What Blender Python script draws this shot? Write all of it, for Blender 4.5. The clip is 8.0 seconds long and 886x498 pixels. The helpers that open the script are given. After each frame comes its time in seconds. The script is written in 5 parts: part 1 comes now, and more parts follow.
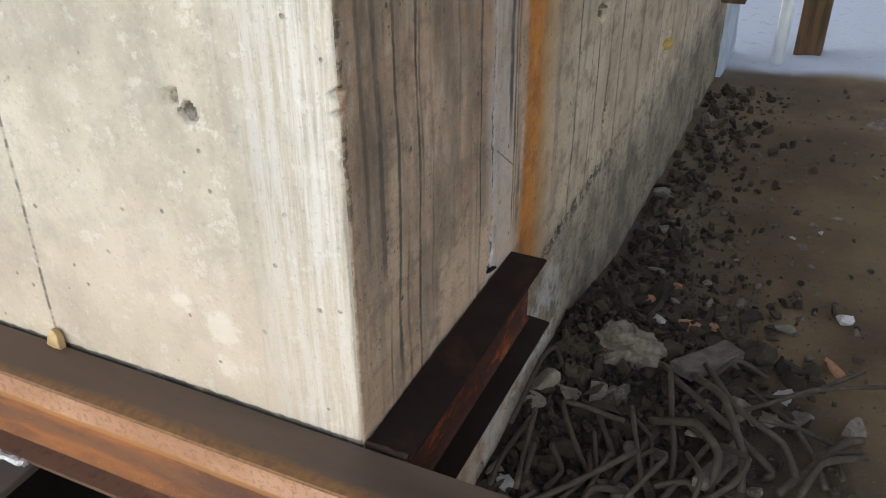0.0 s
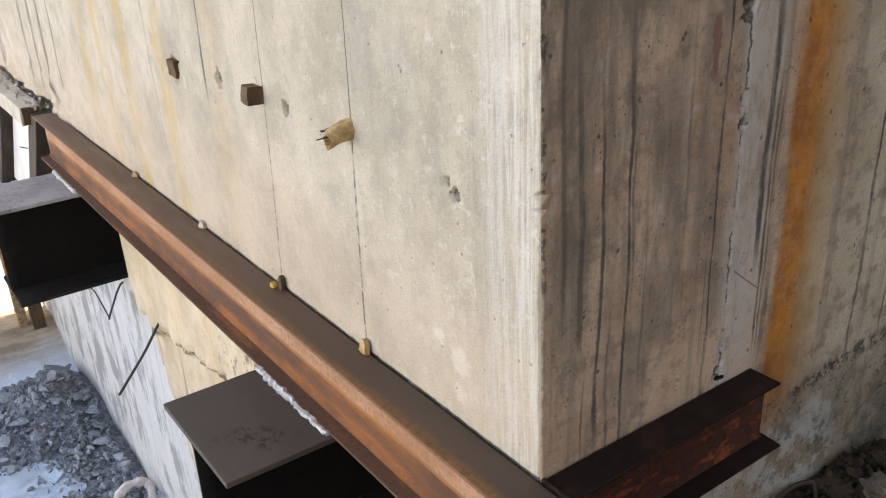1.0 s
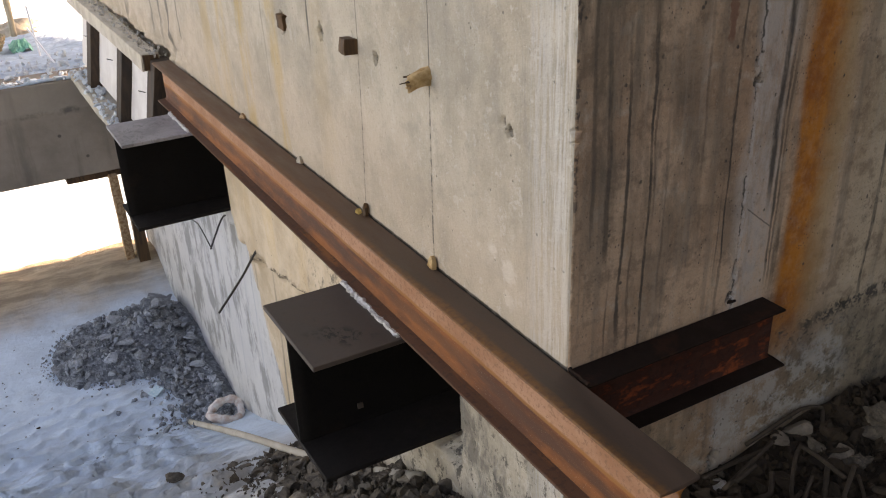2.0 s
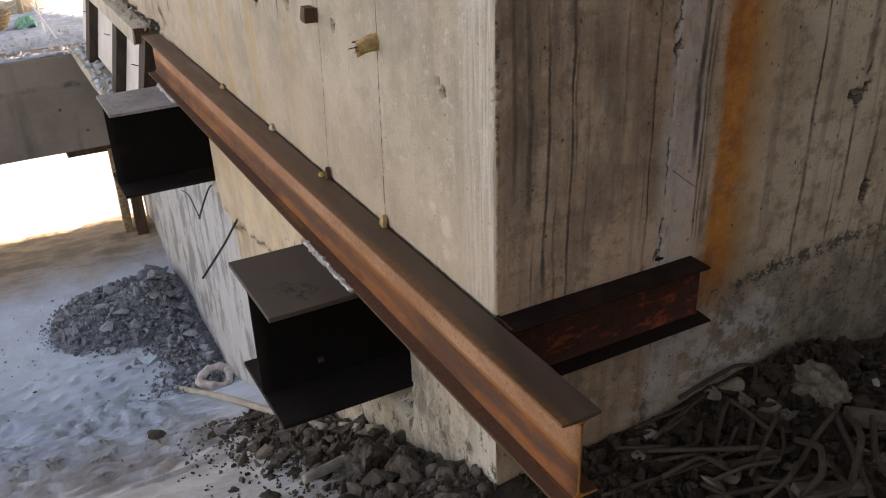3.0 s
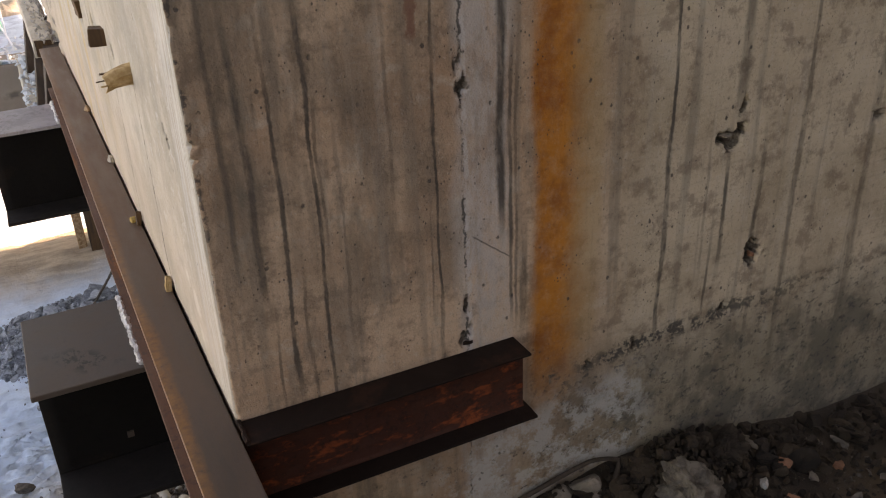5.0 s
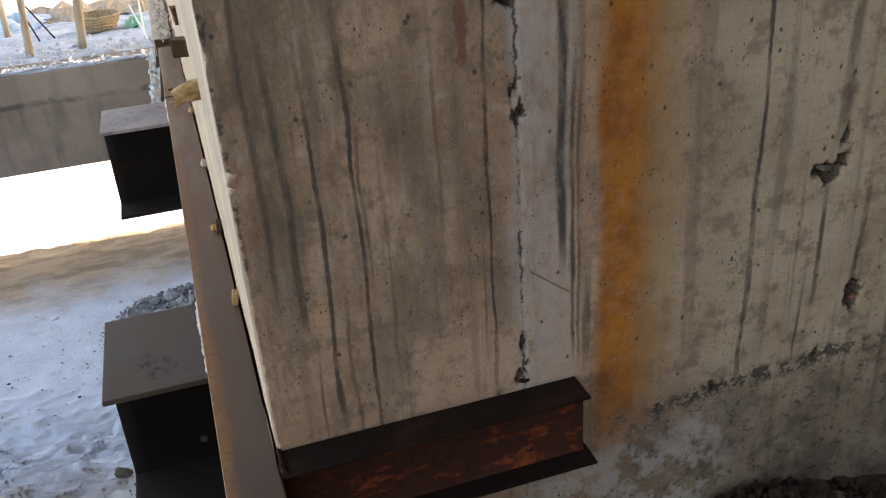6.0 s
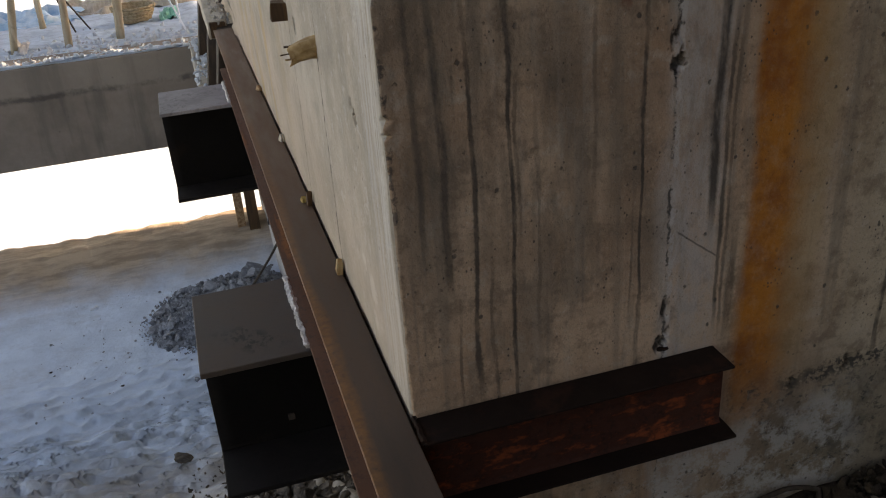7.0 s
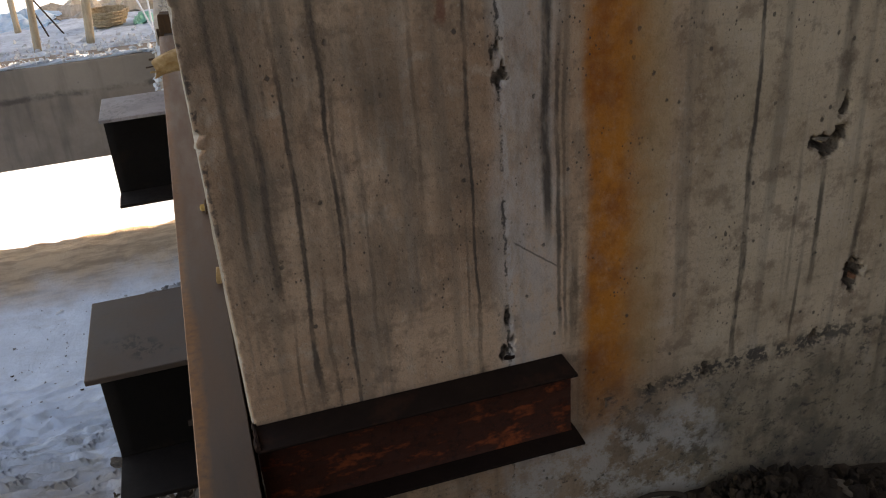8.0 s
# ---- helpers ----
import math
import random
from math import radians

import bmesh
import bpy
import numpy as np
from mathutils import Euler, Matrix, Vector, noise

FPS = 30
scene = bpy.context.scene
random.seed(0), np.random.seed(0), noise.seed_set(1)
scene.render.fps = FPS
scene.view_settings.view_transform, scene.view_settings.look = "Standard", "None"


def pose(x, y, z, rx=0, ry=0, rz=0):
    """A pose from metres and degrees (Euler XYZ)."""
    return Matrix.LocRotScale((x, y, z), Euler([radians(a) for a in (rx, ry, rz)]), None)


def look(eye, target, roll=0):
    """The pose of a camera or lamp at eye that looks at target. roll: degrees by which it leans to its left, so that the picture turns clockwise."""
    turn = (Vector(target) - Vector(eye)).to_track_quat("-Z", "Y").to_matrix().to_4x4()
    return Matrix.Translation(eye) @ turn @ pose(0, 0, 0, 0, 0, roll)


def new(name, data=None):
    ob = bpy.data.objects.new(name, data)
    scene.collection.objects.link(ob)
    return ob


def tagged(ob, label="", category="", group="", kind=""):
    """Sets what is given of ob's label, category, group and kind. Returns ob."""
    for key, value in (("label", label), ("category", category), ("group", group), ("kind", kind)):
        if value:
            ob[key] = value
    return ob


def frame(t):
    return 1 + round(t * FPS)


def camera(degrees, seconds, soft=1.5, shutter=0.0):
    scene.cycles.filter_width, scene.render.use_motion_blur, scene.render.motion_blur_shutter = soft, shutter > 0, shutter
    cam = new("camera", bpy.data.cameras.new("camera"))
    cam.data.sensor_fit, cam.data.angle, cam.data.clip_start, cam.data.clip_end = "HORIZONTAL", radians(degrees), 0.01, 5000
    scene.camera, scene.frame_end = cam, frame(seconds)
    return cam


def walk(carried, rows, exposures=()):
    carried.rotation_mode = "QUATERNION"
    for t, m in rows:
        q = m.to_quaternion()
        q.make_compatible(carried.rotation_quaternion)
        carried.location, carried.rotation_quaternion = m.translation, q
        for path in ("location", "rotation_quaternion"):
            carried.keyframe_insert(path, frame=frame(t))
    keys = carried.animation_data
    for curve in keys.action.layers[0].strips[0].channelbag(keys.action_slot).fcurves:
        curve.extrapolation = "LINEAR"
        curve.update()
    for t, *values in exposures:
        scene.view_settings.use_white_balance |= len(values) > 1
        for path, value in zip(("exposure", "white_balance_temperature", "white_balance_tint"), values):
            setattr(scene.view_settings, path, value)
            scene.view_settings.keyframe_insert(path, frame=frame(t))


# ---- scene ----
cam = camera(53.5, 8.0, 1.1)
EXPOSURES = [(0.0, 2.75, 9000, 21), (0.5, 2.95, 9000, 19), (1.0, 2.55, 9200, 25), (1.5, 1.45, 9500, 26), (2.0, 1.9, 9700, 27), (3.5, 1.62, 10200, 30), (4.0, 1.75, 10200, 30), (4.6, 1.95, 10200, 30),
             (5.8, 2.4, 9700, 26), (6.0, 2.25, 9500, 25), (6.5, 1.35, 9200, 21), (7.0, 1.25, 9400, 24), (7.5, 1.45, 9500, 25), (8.0, 1.65, 9700, 26)]
PATH = [
    (0, (-0.809, -0.507, 0.91), (0.738, 0.214, -0.132), -0.3),
    (0.5, (-0.732, -0.87, 0.93), (0.593, 0.299, -0.007), -1.6),
    (1, (-0.842, -0.946, 1.021), (0.198, 0.555, 0.205), -2.7),
    (1.5, (-0.961, -1.062, 1.055), (-0.035, 0.504, 0.224), -2.9),
    (2, (-0.994, -1.275, 1.083), (-0.131, 0.301, 0.204), -2.3),
    (2.2, (-0.966, -1.353, 1.07), (-0.114, 0.223, 0.183), -2.4),
    (3.3, (-0.894, -1.51, 1.063), (-0.066, 0.068, 0.154), -1.8),
    (3.5, (-0.865, -1.526, 1.059), (-0.037, 0.052, 0.151), -1.9),
    (4, (-0.758, -1.53, 1.044), (0.055, 0.056, 0.135), -2.0),
    (4.5, (-0.516, -1.428, 1.017), (0.275, 0.169, 0.109), -2.3),
    (4.7, (-0.389, -1.364, 1.0), (0.405, 0.232, 0.094), -2.4),
    (5.8, (0.047, -1.354, 1.04), (0.593, 0.343, 0.135), -3.6),
    (6, (-0.041, -1.31, 1.031), (0.458, 0.401, 0.124), -4.2),
    (6.5, (-0.246, -1.205, 0.961), (0.225, 0.515, 0.057), -4.5),
    (7, (-0.252, -1.209, 0.948), (0.219, 0.512, 0.044), -4.3),
    (7.5, (-0.172, -1.25, 0.952), (0.299, 0.471, 0.05), -4.2),
    (8, (0.013, -1.308, 0.954), (0.486, 0.415, 0.054), -4.3),
]
walk(cam, [(t, look(eye, target, roll)) for t, eye, target, roll in PATH], EXPOSURES)

# ---- world and large lights ----
SUN_ELEVATION = 25.0
world = bpy.data.worlds.new("sky")
scene.world = world
world.use_nodes = True
wn = world.node_tree.nodes
sky = wn.new("ShaderNodeTexSky")
sky.sky_type = "NISHITA"
sky.sun_disc = False
sky.sun_elevation = radians(SUN_ELEVATION)
sky.sun_rotation = radians(90)
wn["Background"].inputs["Strength"].default_value = 0.15
world.node_tree.links.new(sky.outputs["Color"], wn["Background"].inputs["Color"])
sun_data = bpy.data.lights.new("sun", "SUN")
sun_data.energy, sun_data.angle, sun_data.color = 5.0, radians(0.5), (1.0, 0.95, 0.87)
sun = new("sun", sun_data)
sun.matrix_world = look((0, 0, 0), (-math.cos(radians(SUN_ELEVATION)), 0.0, -math.sin(radians(SUN_ELEVATION))))


# ---- materials ----
class Nodes:
    """Short hand for building a node material."""

    def __init__(self, name, rough=0.8, metal=0.0):
        self.mat = bpy.data.materials.new(name)
        self.mat.use_nodes = True
        self.tree = self.mat.node_tree
        self.bsdf = self.tree.nodes["Principled BSDF"]
        self.bsdf.inputs["Roughness"].default_value = rough
        self.bsdf.inputs["Metallic"].default_value = metal
        self.pos = self.add("ShaderNodeNewGeometry").outputs["Position"]
        sep = self.add("ShaderNodeSeparateXYZ")
        self.link(self.pos, sep.inputs[0])
        self.x, self.y, self.z = sep.outputs

    def add(self, kind):
        return self.tree.nodes.new(kind)

    def link(self, a, b):
        if isinstance(a, (int, float)):
            b.default_value = a
        elif isinstance(a, tuple):
            b.default_value = (*a, 1.0) if len(a) == 3 and b.type == "RGBA" else a
        else:
            self.tree.links.new(a, b)

    def math(self, op, a, b=0.0, clamp=False):
        n = self.add("ShaderNodeMath")
        n.operation, n.use_clamp = op, clamp
        self.link(a, n.inputs[0])
        self.link(b, n.inputs[1])
        return n.outputs[0]

    def vec(self, sx, sy, sz):
        n = self.add("ShaderNodeVectorMath")
        n.operation = "MULTIPLY"
        self.link(self.pos, n.inputs[0])
        n.inputs[1].default_value = (sx, sy, sz)
        return n.outputs[0]

    def noise(self, scale, detail=4.0, rough=0.55, vec=None, distort=0.0):
        n = self.add("ShaderNodeTexNoise")
        self.link(vec if vec is not None else self.pos, n.inputs["Vector"])
        n.inputs["Scale"].default_value, n.inputs["Detail"].default_value = scale, detail
        n.inputs["Roughness"].default_value, n.inputs["Distortion"].default_value = rough, distort
        return n.outputs["Fac"]

    def cells(self, scale, vec=None):
        n = self.add("ShaderNodeTexVoronoi")
        self.link(vec if vec is not None else self.pos, n.inputs["Vector"])
        n.inputs["Scale"].default_value = scale
        return n.outputs["Distance"]

    def span(self, v, a, b, c=0.0, d=1.0):
        """v taken smoothly from a..b to c..d, held at the ends."""
        n = self.add("ShaderNodeMapRange")
        n.interpolation_type = "SMOOTHSTEP"
        self.link(v, n.inputs[0])
        for i, q in enumerate((a, b, c, d)):
            n.inputs[1 + i].default_value = q
        return n.outputs[0]

    def mix(self, fac, a, b, blend="MIX"):
        n = self.add("ShaderNodeMix")
        n.data_type, n.blend_type = "RGBA", blend
        self.link(fac, n.inputs[0])
        self.link(a, n.inputs[6])
        self.link(b, n.inputs[7])
        return n.outputs[2]

    def band(self, v, centre, half, soft, wobble=None, amount=0.0):
        """1 within half of centre, fading over soft; wobble (a noise) bends it by amount."""
        off = self.math("SUBTRACT", v, centre)
        if wobble is not None:
            off = self.math("ADD", off, self.math("MULTIPLY", self.math("SUBTRACT", wobble, 0.5), amount))
        return self.span(self.math("ABSOLUTE", off), half, half + soft, 1.0, 0.0)

    def times(self, *v):
        out = v[0]
        for q in v[1:]:
            out = self.math("MULTIPLY", out, q)
        return out

    def done(self, colour, bump=None, strength=0.3, distance=0.01, rough=None):
        self.link(colour, self.bsdf.inputs["Base Color"])
        if bump is not None:
            n = self.add("ShaderNodeBump")
            n.inputs["Strength"].default_value, n.inputs["Distance"].default_value = strength, distance
            self.link(bump, n.inputs["Height"])
            self.link(n.outputs[0], self.bsdf.inputs["Normal"])
        if rough is not None:
            self.link(rough, self.bsdf.inputs["Roughness"])
        return self.mat


def run_marks(n, v, col, marks, wob, dark):
    """Thin runs of dirty water: (place, half width, strength, z at the foot, z at the head)."""
    fray = n.noise(90, 3, 0.6)
    breaks = n.noise(1.0, 4, 0.65, n.vec(25, 25, 7.0))
    for place, half, strength, foot, head in marks:
        m = n.band(v, n.math("ADD", n.times(n.math("SUBTRACT", fray, 0.5), 0.006), place), half * 0.5, half * 1.15, wob, 0.034)
        m = n.times(m, n.span(breaks, 0.34, 0.56, 0.4, 1.0))
        m = n.times(m, n.span(n.z, foot - 0.05, foot + 0.08), n.span(n.z, head - 0.1, head + 0.1, 1.0, 0.0), strength)
        col = n.mix(m, col, dark)
    return col


def concrete_right():
    """The face with the rust run: grey brown, streaked, mouldy at its foot."""
    n = Nodes("stained_concrete", 0.88)
    blotch, fine = n.noise(3.0, 6, 0.6), n.noise(45, 5, 0.7)
    grain = n.noise(260, 3, 0.6)
    streak = n.noise(1.0, 5, 0.6, n.vec(22, 22, 0.9))
    thin = n.noise(1.0, 4, 0.6, n.vec(70, 70, 1.6))
    wob = n.noise(1.0, 3, 0.5, n.vec(14, 14, 3.6))
    col = n.mix(n.span(blotch, 0.36, 0.64), (0.46, 0.285, 0.18), (0.65, 0.45, 0.305))
    col = n.mix(n.span(n.x, 0.7, 0.95, 0.0, 0.6), col, n.mix(n.span(blotch, 0.36, 0.64), (0.46, 0.40, 0.275), (0.63, 0.56, 0.41)))
    lines = n.noise(1.0, 5, 0.7, n.vec(5, 5, 90))
    col = n.mix(n.times(n.span(lines, 0.5, 0.7), 0.22), col, (0.20, 0.165, 0.125))
    mottle = n.noise(13, 6, 0.7)
    col = n.mix(n.times(n.span(mottle, 0.5, 0.62), 0.6), col, (0.235, 0.155, 0.105))
    col = n.mix(n.times(n.span(mottle, 0.46, 0.34), 0.45), col, (0.63, 0.53, 0.42))
    speck = n.noise(120, 4, 0.75)
    col = n.mix(n.times(n.span(speck, 0.55, 0.66), 0.4), col, (0.17, 0.135, 0.10))
    col = n.mix(n.times(n.span(speck, 0.43, 0.33), 0.35), col, (0.66, 0.58, 0.48))
    smear = n.noise(1.0, 6, 0.7, n.vec(7, 7, 2.2))
    col = n.mix(n.times(n.span(smear, 0.52, 0.6), n.span(n.x, 0.62, 0.5), 0.45), col, (0.21, 0.17, 0.13))
    grime = n.times(n.span(n.math("ADD", n.x, n.times(n.math("SUBTRACT", n.noise(4, 5, 0.65), 0.5), 0.5)), 0.56, 0.22), n.span(n.z, 0.08, 0.5), n.span(n.noise(1.0, 5, 0.65, n.vec(11, 11, 3)), 0.36, 0.6))
    col = n.mix(n.times(grime, 0.75), col, (0.16, 0.118, 0.085))
    col = n.mix(n.times(n.span(streak, 0.52, 0.68), 0.45), col, (0.17, 0.145, 0.115))
    col = n.mix(n.times(n.span(streak, 0.46, 0.3), 0.2), col, (0.50, 0.46, 0.40))
    col = n.mix(n.times(n.span(thin, 0.6, 0.75), 0.3), col, (0.16, 0.145, 0.125))
    # the pale grey strip along the joint
    col = n.mix(n.times(n.band(n.x, 0.53, 0.04, 0.035, wob, 0.05), n.span(n.noise(1.0, 6, 0.75, n.vec(19, 19, 8)), 0.36, 0.6, 0.2, 0.75)), col, (0.56, 0.505, 0.455))
    col = n.mix(n.times(n.band(n.x, 0.4925, 0.003, 0.004, fine, 0.02), n.span(n.noise(24, 5, 0.7), 0.42, 0.56), 0.55), col, (0.60, 0.575, 0.55))
    col = n.mix(n.times(n.band(n.x, 0.486, 0.0012, 0.003, fine, 0.026), n.span(n.noise(17, 5, 0.75), 0.47, 0.58), 0.9), col, (0.07, 0.062, 0.055))
    nick = n.times(n.band(n.x, 0.005, 0.003, 0.005, fine, 0.024), n.span(n.noise(22, 5, 0.75), 0.46, 0.56), n.span(n.z, 0.2, 0.5, 0.35, 1.0))
    col = n.mix(n.times(nick, 0.85), col, (0.06, 0.052, 0.045))
    # the rust run
    edge = n.noise(1.0, 4, 0.6, n.vec(12, 12, 3.0))
    rust = n.times(n.span(n.math("ADD", n.x, n.times(n.math("SUBTRACT", edge, 0.5), 0.07)), 0.622, 0.652), n.span(n.math("ADD", n.x, n.times(n.math("SUBTRACT", n.noise(9, 5, 0.7), 0.5), 0.09)), 0.79, 0.715), n.span(n.z, -0.34, -0.02), n.span(n.noise(30, 5, 0.7), 0.3, 0.6, 0.72, 1.0))
    col = n.mix(n.times(rust, 0.95), col, n.mix(n.span(n.noise(11, 6, 0.7), 0.38, 0.62), (0.60, 0.20, 0.013), (0.37, 0.10, 0.004)))
    col = n.mix(n.times(n.band(n.x, 0.765, 0.015, 0.04, edge, 0.08), n.span(n.z, -0.2, 0.0), 0.45), col, (0.47, 0.30, 0.13))
    red = n.times(n.band(n.x, 0.396, 0.006, 0.008, fine, 0.03), n.band(n.z, 0.71, 0.045, 0.015, fine, 0.04), 0.75)
    col = n.mix(red, col, (0.22, 0.085, 0.05))
    marks = [(0.198, 0.004, 0.9, -0.05, 0.75), (0.21, 0.003, 0.7, 0.3, 0.55), (0.134, 0.0035, 0.85, 0.02, 0.68), (0.16, 0.003, 0.6, -0.03, 0.25),
             (0.085, 0.005, 0.7, 0.2, 0.7), (0.10, 0.003, 0.6, -0.03, 0.2), (0.247, 0.003, 0.45, 0.1, 0.5), (0.43, 0.003, 0.9, -0.1, 1.2), (0.412, 0.002, 0.5, 0.1, 0.3),
             (0.567, 0.009, 0.9, 0.25, 1.2), (0.592, 0.004, 0.8, 0.05, 0.6), (0.605, 0.003, 0.6, 0.02, 0.6), (0.622, 0.006, 0.7, 0.0, 0.26), (0.345, 0.003, 0.4, 0.35, 0.75), (0.05, 0.004, 0.5, 0.3, 0.9),
             (0.977, 0.005, 0.9, -0.12, 1.2), (1.115, 0.004, 0.7, -0.12, 0.1), (1.145, 0.006, 0.85, 0.02, 0.34), (1.165, 0.012, 0.6, 0.38, 1.0), (1.245, 0.006, 0.8, 0.0, 0.28), (1.09, 0.003, 0.5, 0.0, 0.3),
             (1.36, 0.006, 0.6, -0.3, 0.9), (1.60, 0.012, 0.5, -0.35, 0.8), (1.86, 0.008, 0.6, -0.3, 0.9), (2.3, 0.01, 0.5, -0.4, 0.6)]
    col = run_marks(n, n.x, col, marks, wob, (0.058, 0.048, 0.038))
    # mould and splashed mud towards the foot, lime where the mortar is open
    low = n.span(n.math("ADD", n.z, n.times(n.math("SUBTRACT", n.noise(5, 6, 0.65), 0.5), 0.35)), -0.02, -0.34)
    col = n.mix(n.times(low, n.span(n.x, 0.4, 0.8, 0.35, 1.0), 0.65), col, (0.17, 0.145, 0.10))
    mould = n.times(n.span(n.noise(5.5, 6, 0.68), 0.45, 0.58), n.span(n.z, -0.08, -0.24), n.span(n.x, 0.6, 0.85))
    col = n.mix(n.times(mould, 0.65), col, (0.095, 0.085, 0.066))
    scabs = n.times(n.span(n.noise(1.0, 6, 0.75, n.vec(30, 30, 42)), 0.55, 0.61), n.span(n.math("ADD", n.z, n.times(n.x, -0.03)), -0.10, -0.19), n.span(n.x, 0.62, 0.75))
    col = n.mix(n.times(scabs, 0.7), col, (0.045, 0.042, 0.036))
    spots = n.times(n.span(n.noise(24, 6, 0.75), 0.55, 0.64), n.span(n.z, -0.02, -0.2))
    col = n.mix(n.times(spots, 0.5), col, (0.055, 0.055, 0.048))
    line = n.times(n.band(n.math("ADD", n.z, n.times(n.math("SUBTRACT", n.x, 0.6), -0.04)), -0.142, 0.012, 0.018, n.noise(11, 5, 0.7), 0.07), n.span(n.x, 0.66, 0.8), n.span(n.x, 1.7, 1.1, 0.25, 1.0), n.span(n.noise(30, 5, 0.75), 0.46, 0.54), n.span(n.noise(5, 3, 0.6), 0.36, 0.5))
    col = n.mix(n.times(line, 0.9), col, (0.05, 0.048, 0.042))
    lime = n.times(n.band(n.z, -0.33, 0.07, 0.1, n.noise(8, 5), 0.2), n.band(n.x, 0.68, 0.2, 0.15, n.noise(6, 4), 0.2), n.span(n.noise(10, 6, 0.78), 0.44, 0.56))
    col = n.mix(n.times(lime, 0.75), col, (0.52, 0.51, 0.47))
    voids = n.times(n.span(n.noise(1.0, 5, 0.75, n.vec(26, 26, 40)), 0.6, 0.65), n.span(n.z, -0.2, -0.36), n.span(n.x, 0.3, 0.5), n.span(n.x, 1.4, 0.9, 0.2, 1.0))
    col = n.mix(n.times(voids, 0.85), col, (0.05, 0.046, 0.04))
    ragged = n.times(n.math("SUBTRACT", n.noise(150, 4, 0.7), 0.5), 0.22)
    pits = n.span(n.math("ADD", n.cells(34, n.vec(1, 1, 0.8)), ragged), 0.09, 0.15, 1.0, 0.0)
    pits = n.times(pits, n.span(n.noise(14, 3), 0.47, 0.56))
    tiny = n.times(n.span(n.math("ADD", n.cells(95, n.vec(1, 1, 0.7)), n.times(ragged, 1.4)), 0.11, 0.19, 1.0, 0.0), n.span(n.noise(9, 4), 0.53, 0.6))
    pits = n.math("MAXIMUM", pits, tiny)
    col = n.mix(n.times(pits, 0.8), col, (0.07, 0.06, 0.05))
    # a scratch beside the joint
    scratch = n.times(n.band(n.math("SUBTRACT", n.z, n.times(n.x, -0.778)), 0.6462, 0.001, 0.002, fine, 0.008), n.span(n.x, 0.499, 0.507), n.span(n.x, 0.588, 0.580), 0.75)
    col = n.mix(scratch, col, (0.12, 0.10, 0.085))
    # insides of the broken holes, their shade put into a dark mottled colour
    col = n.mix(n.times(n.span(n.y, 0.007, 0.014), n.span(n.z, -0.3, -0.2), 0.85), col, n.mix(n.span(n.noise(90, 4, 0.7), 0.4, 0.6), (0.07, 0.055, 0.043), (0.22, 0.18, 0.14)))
    height = n.math("ADD", n.times(fine, 0.5), n.math("ADD", n.times(grain, 0.18), n.math("ADD", n.times(pits, -0.4), n.times(voids, -1.2))))
    return n.done(col, n.math("ADD", height, n.times(mottle, 0.9)), 0.75, 0.008, n.span(blotch, 0.3, 0.7, 0.92, 0.72))


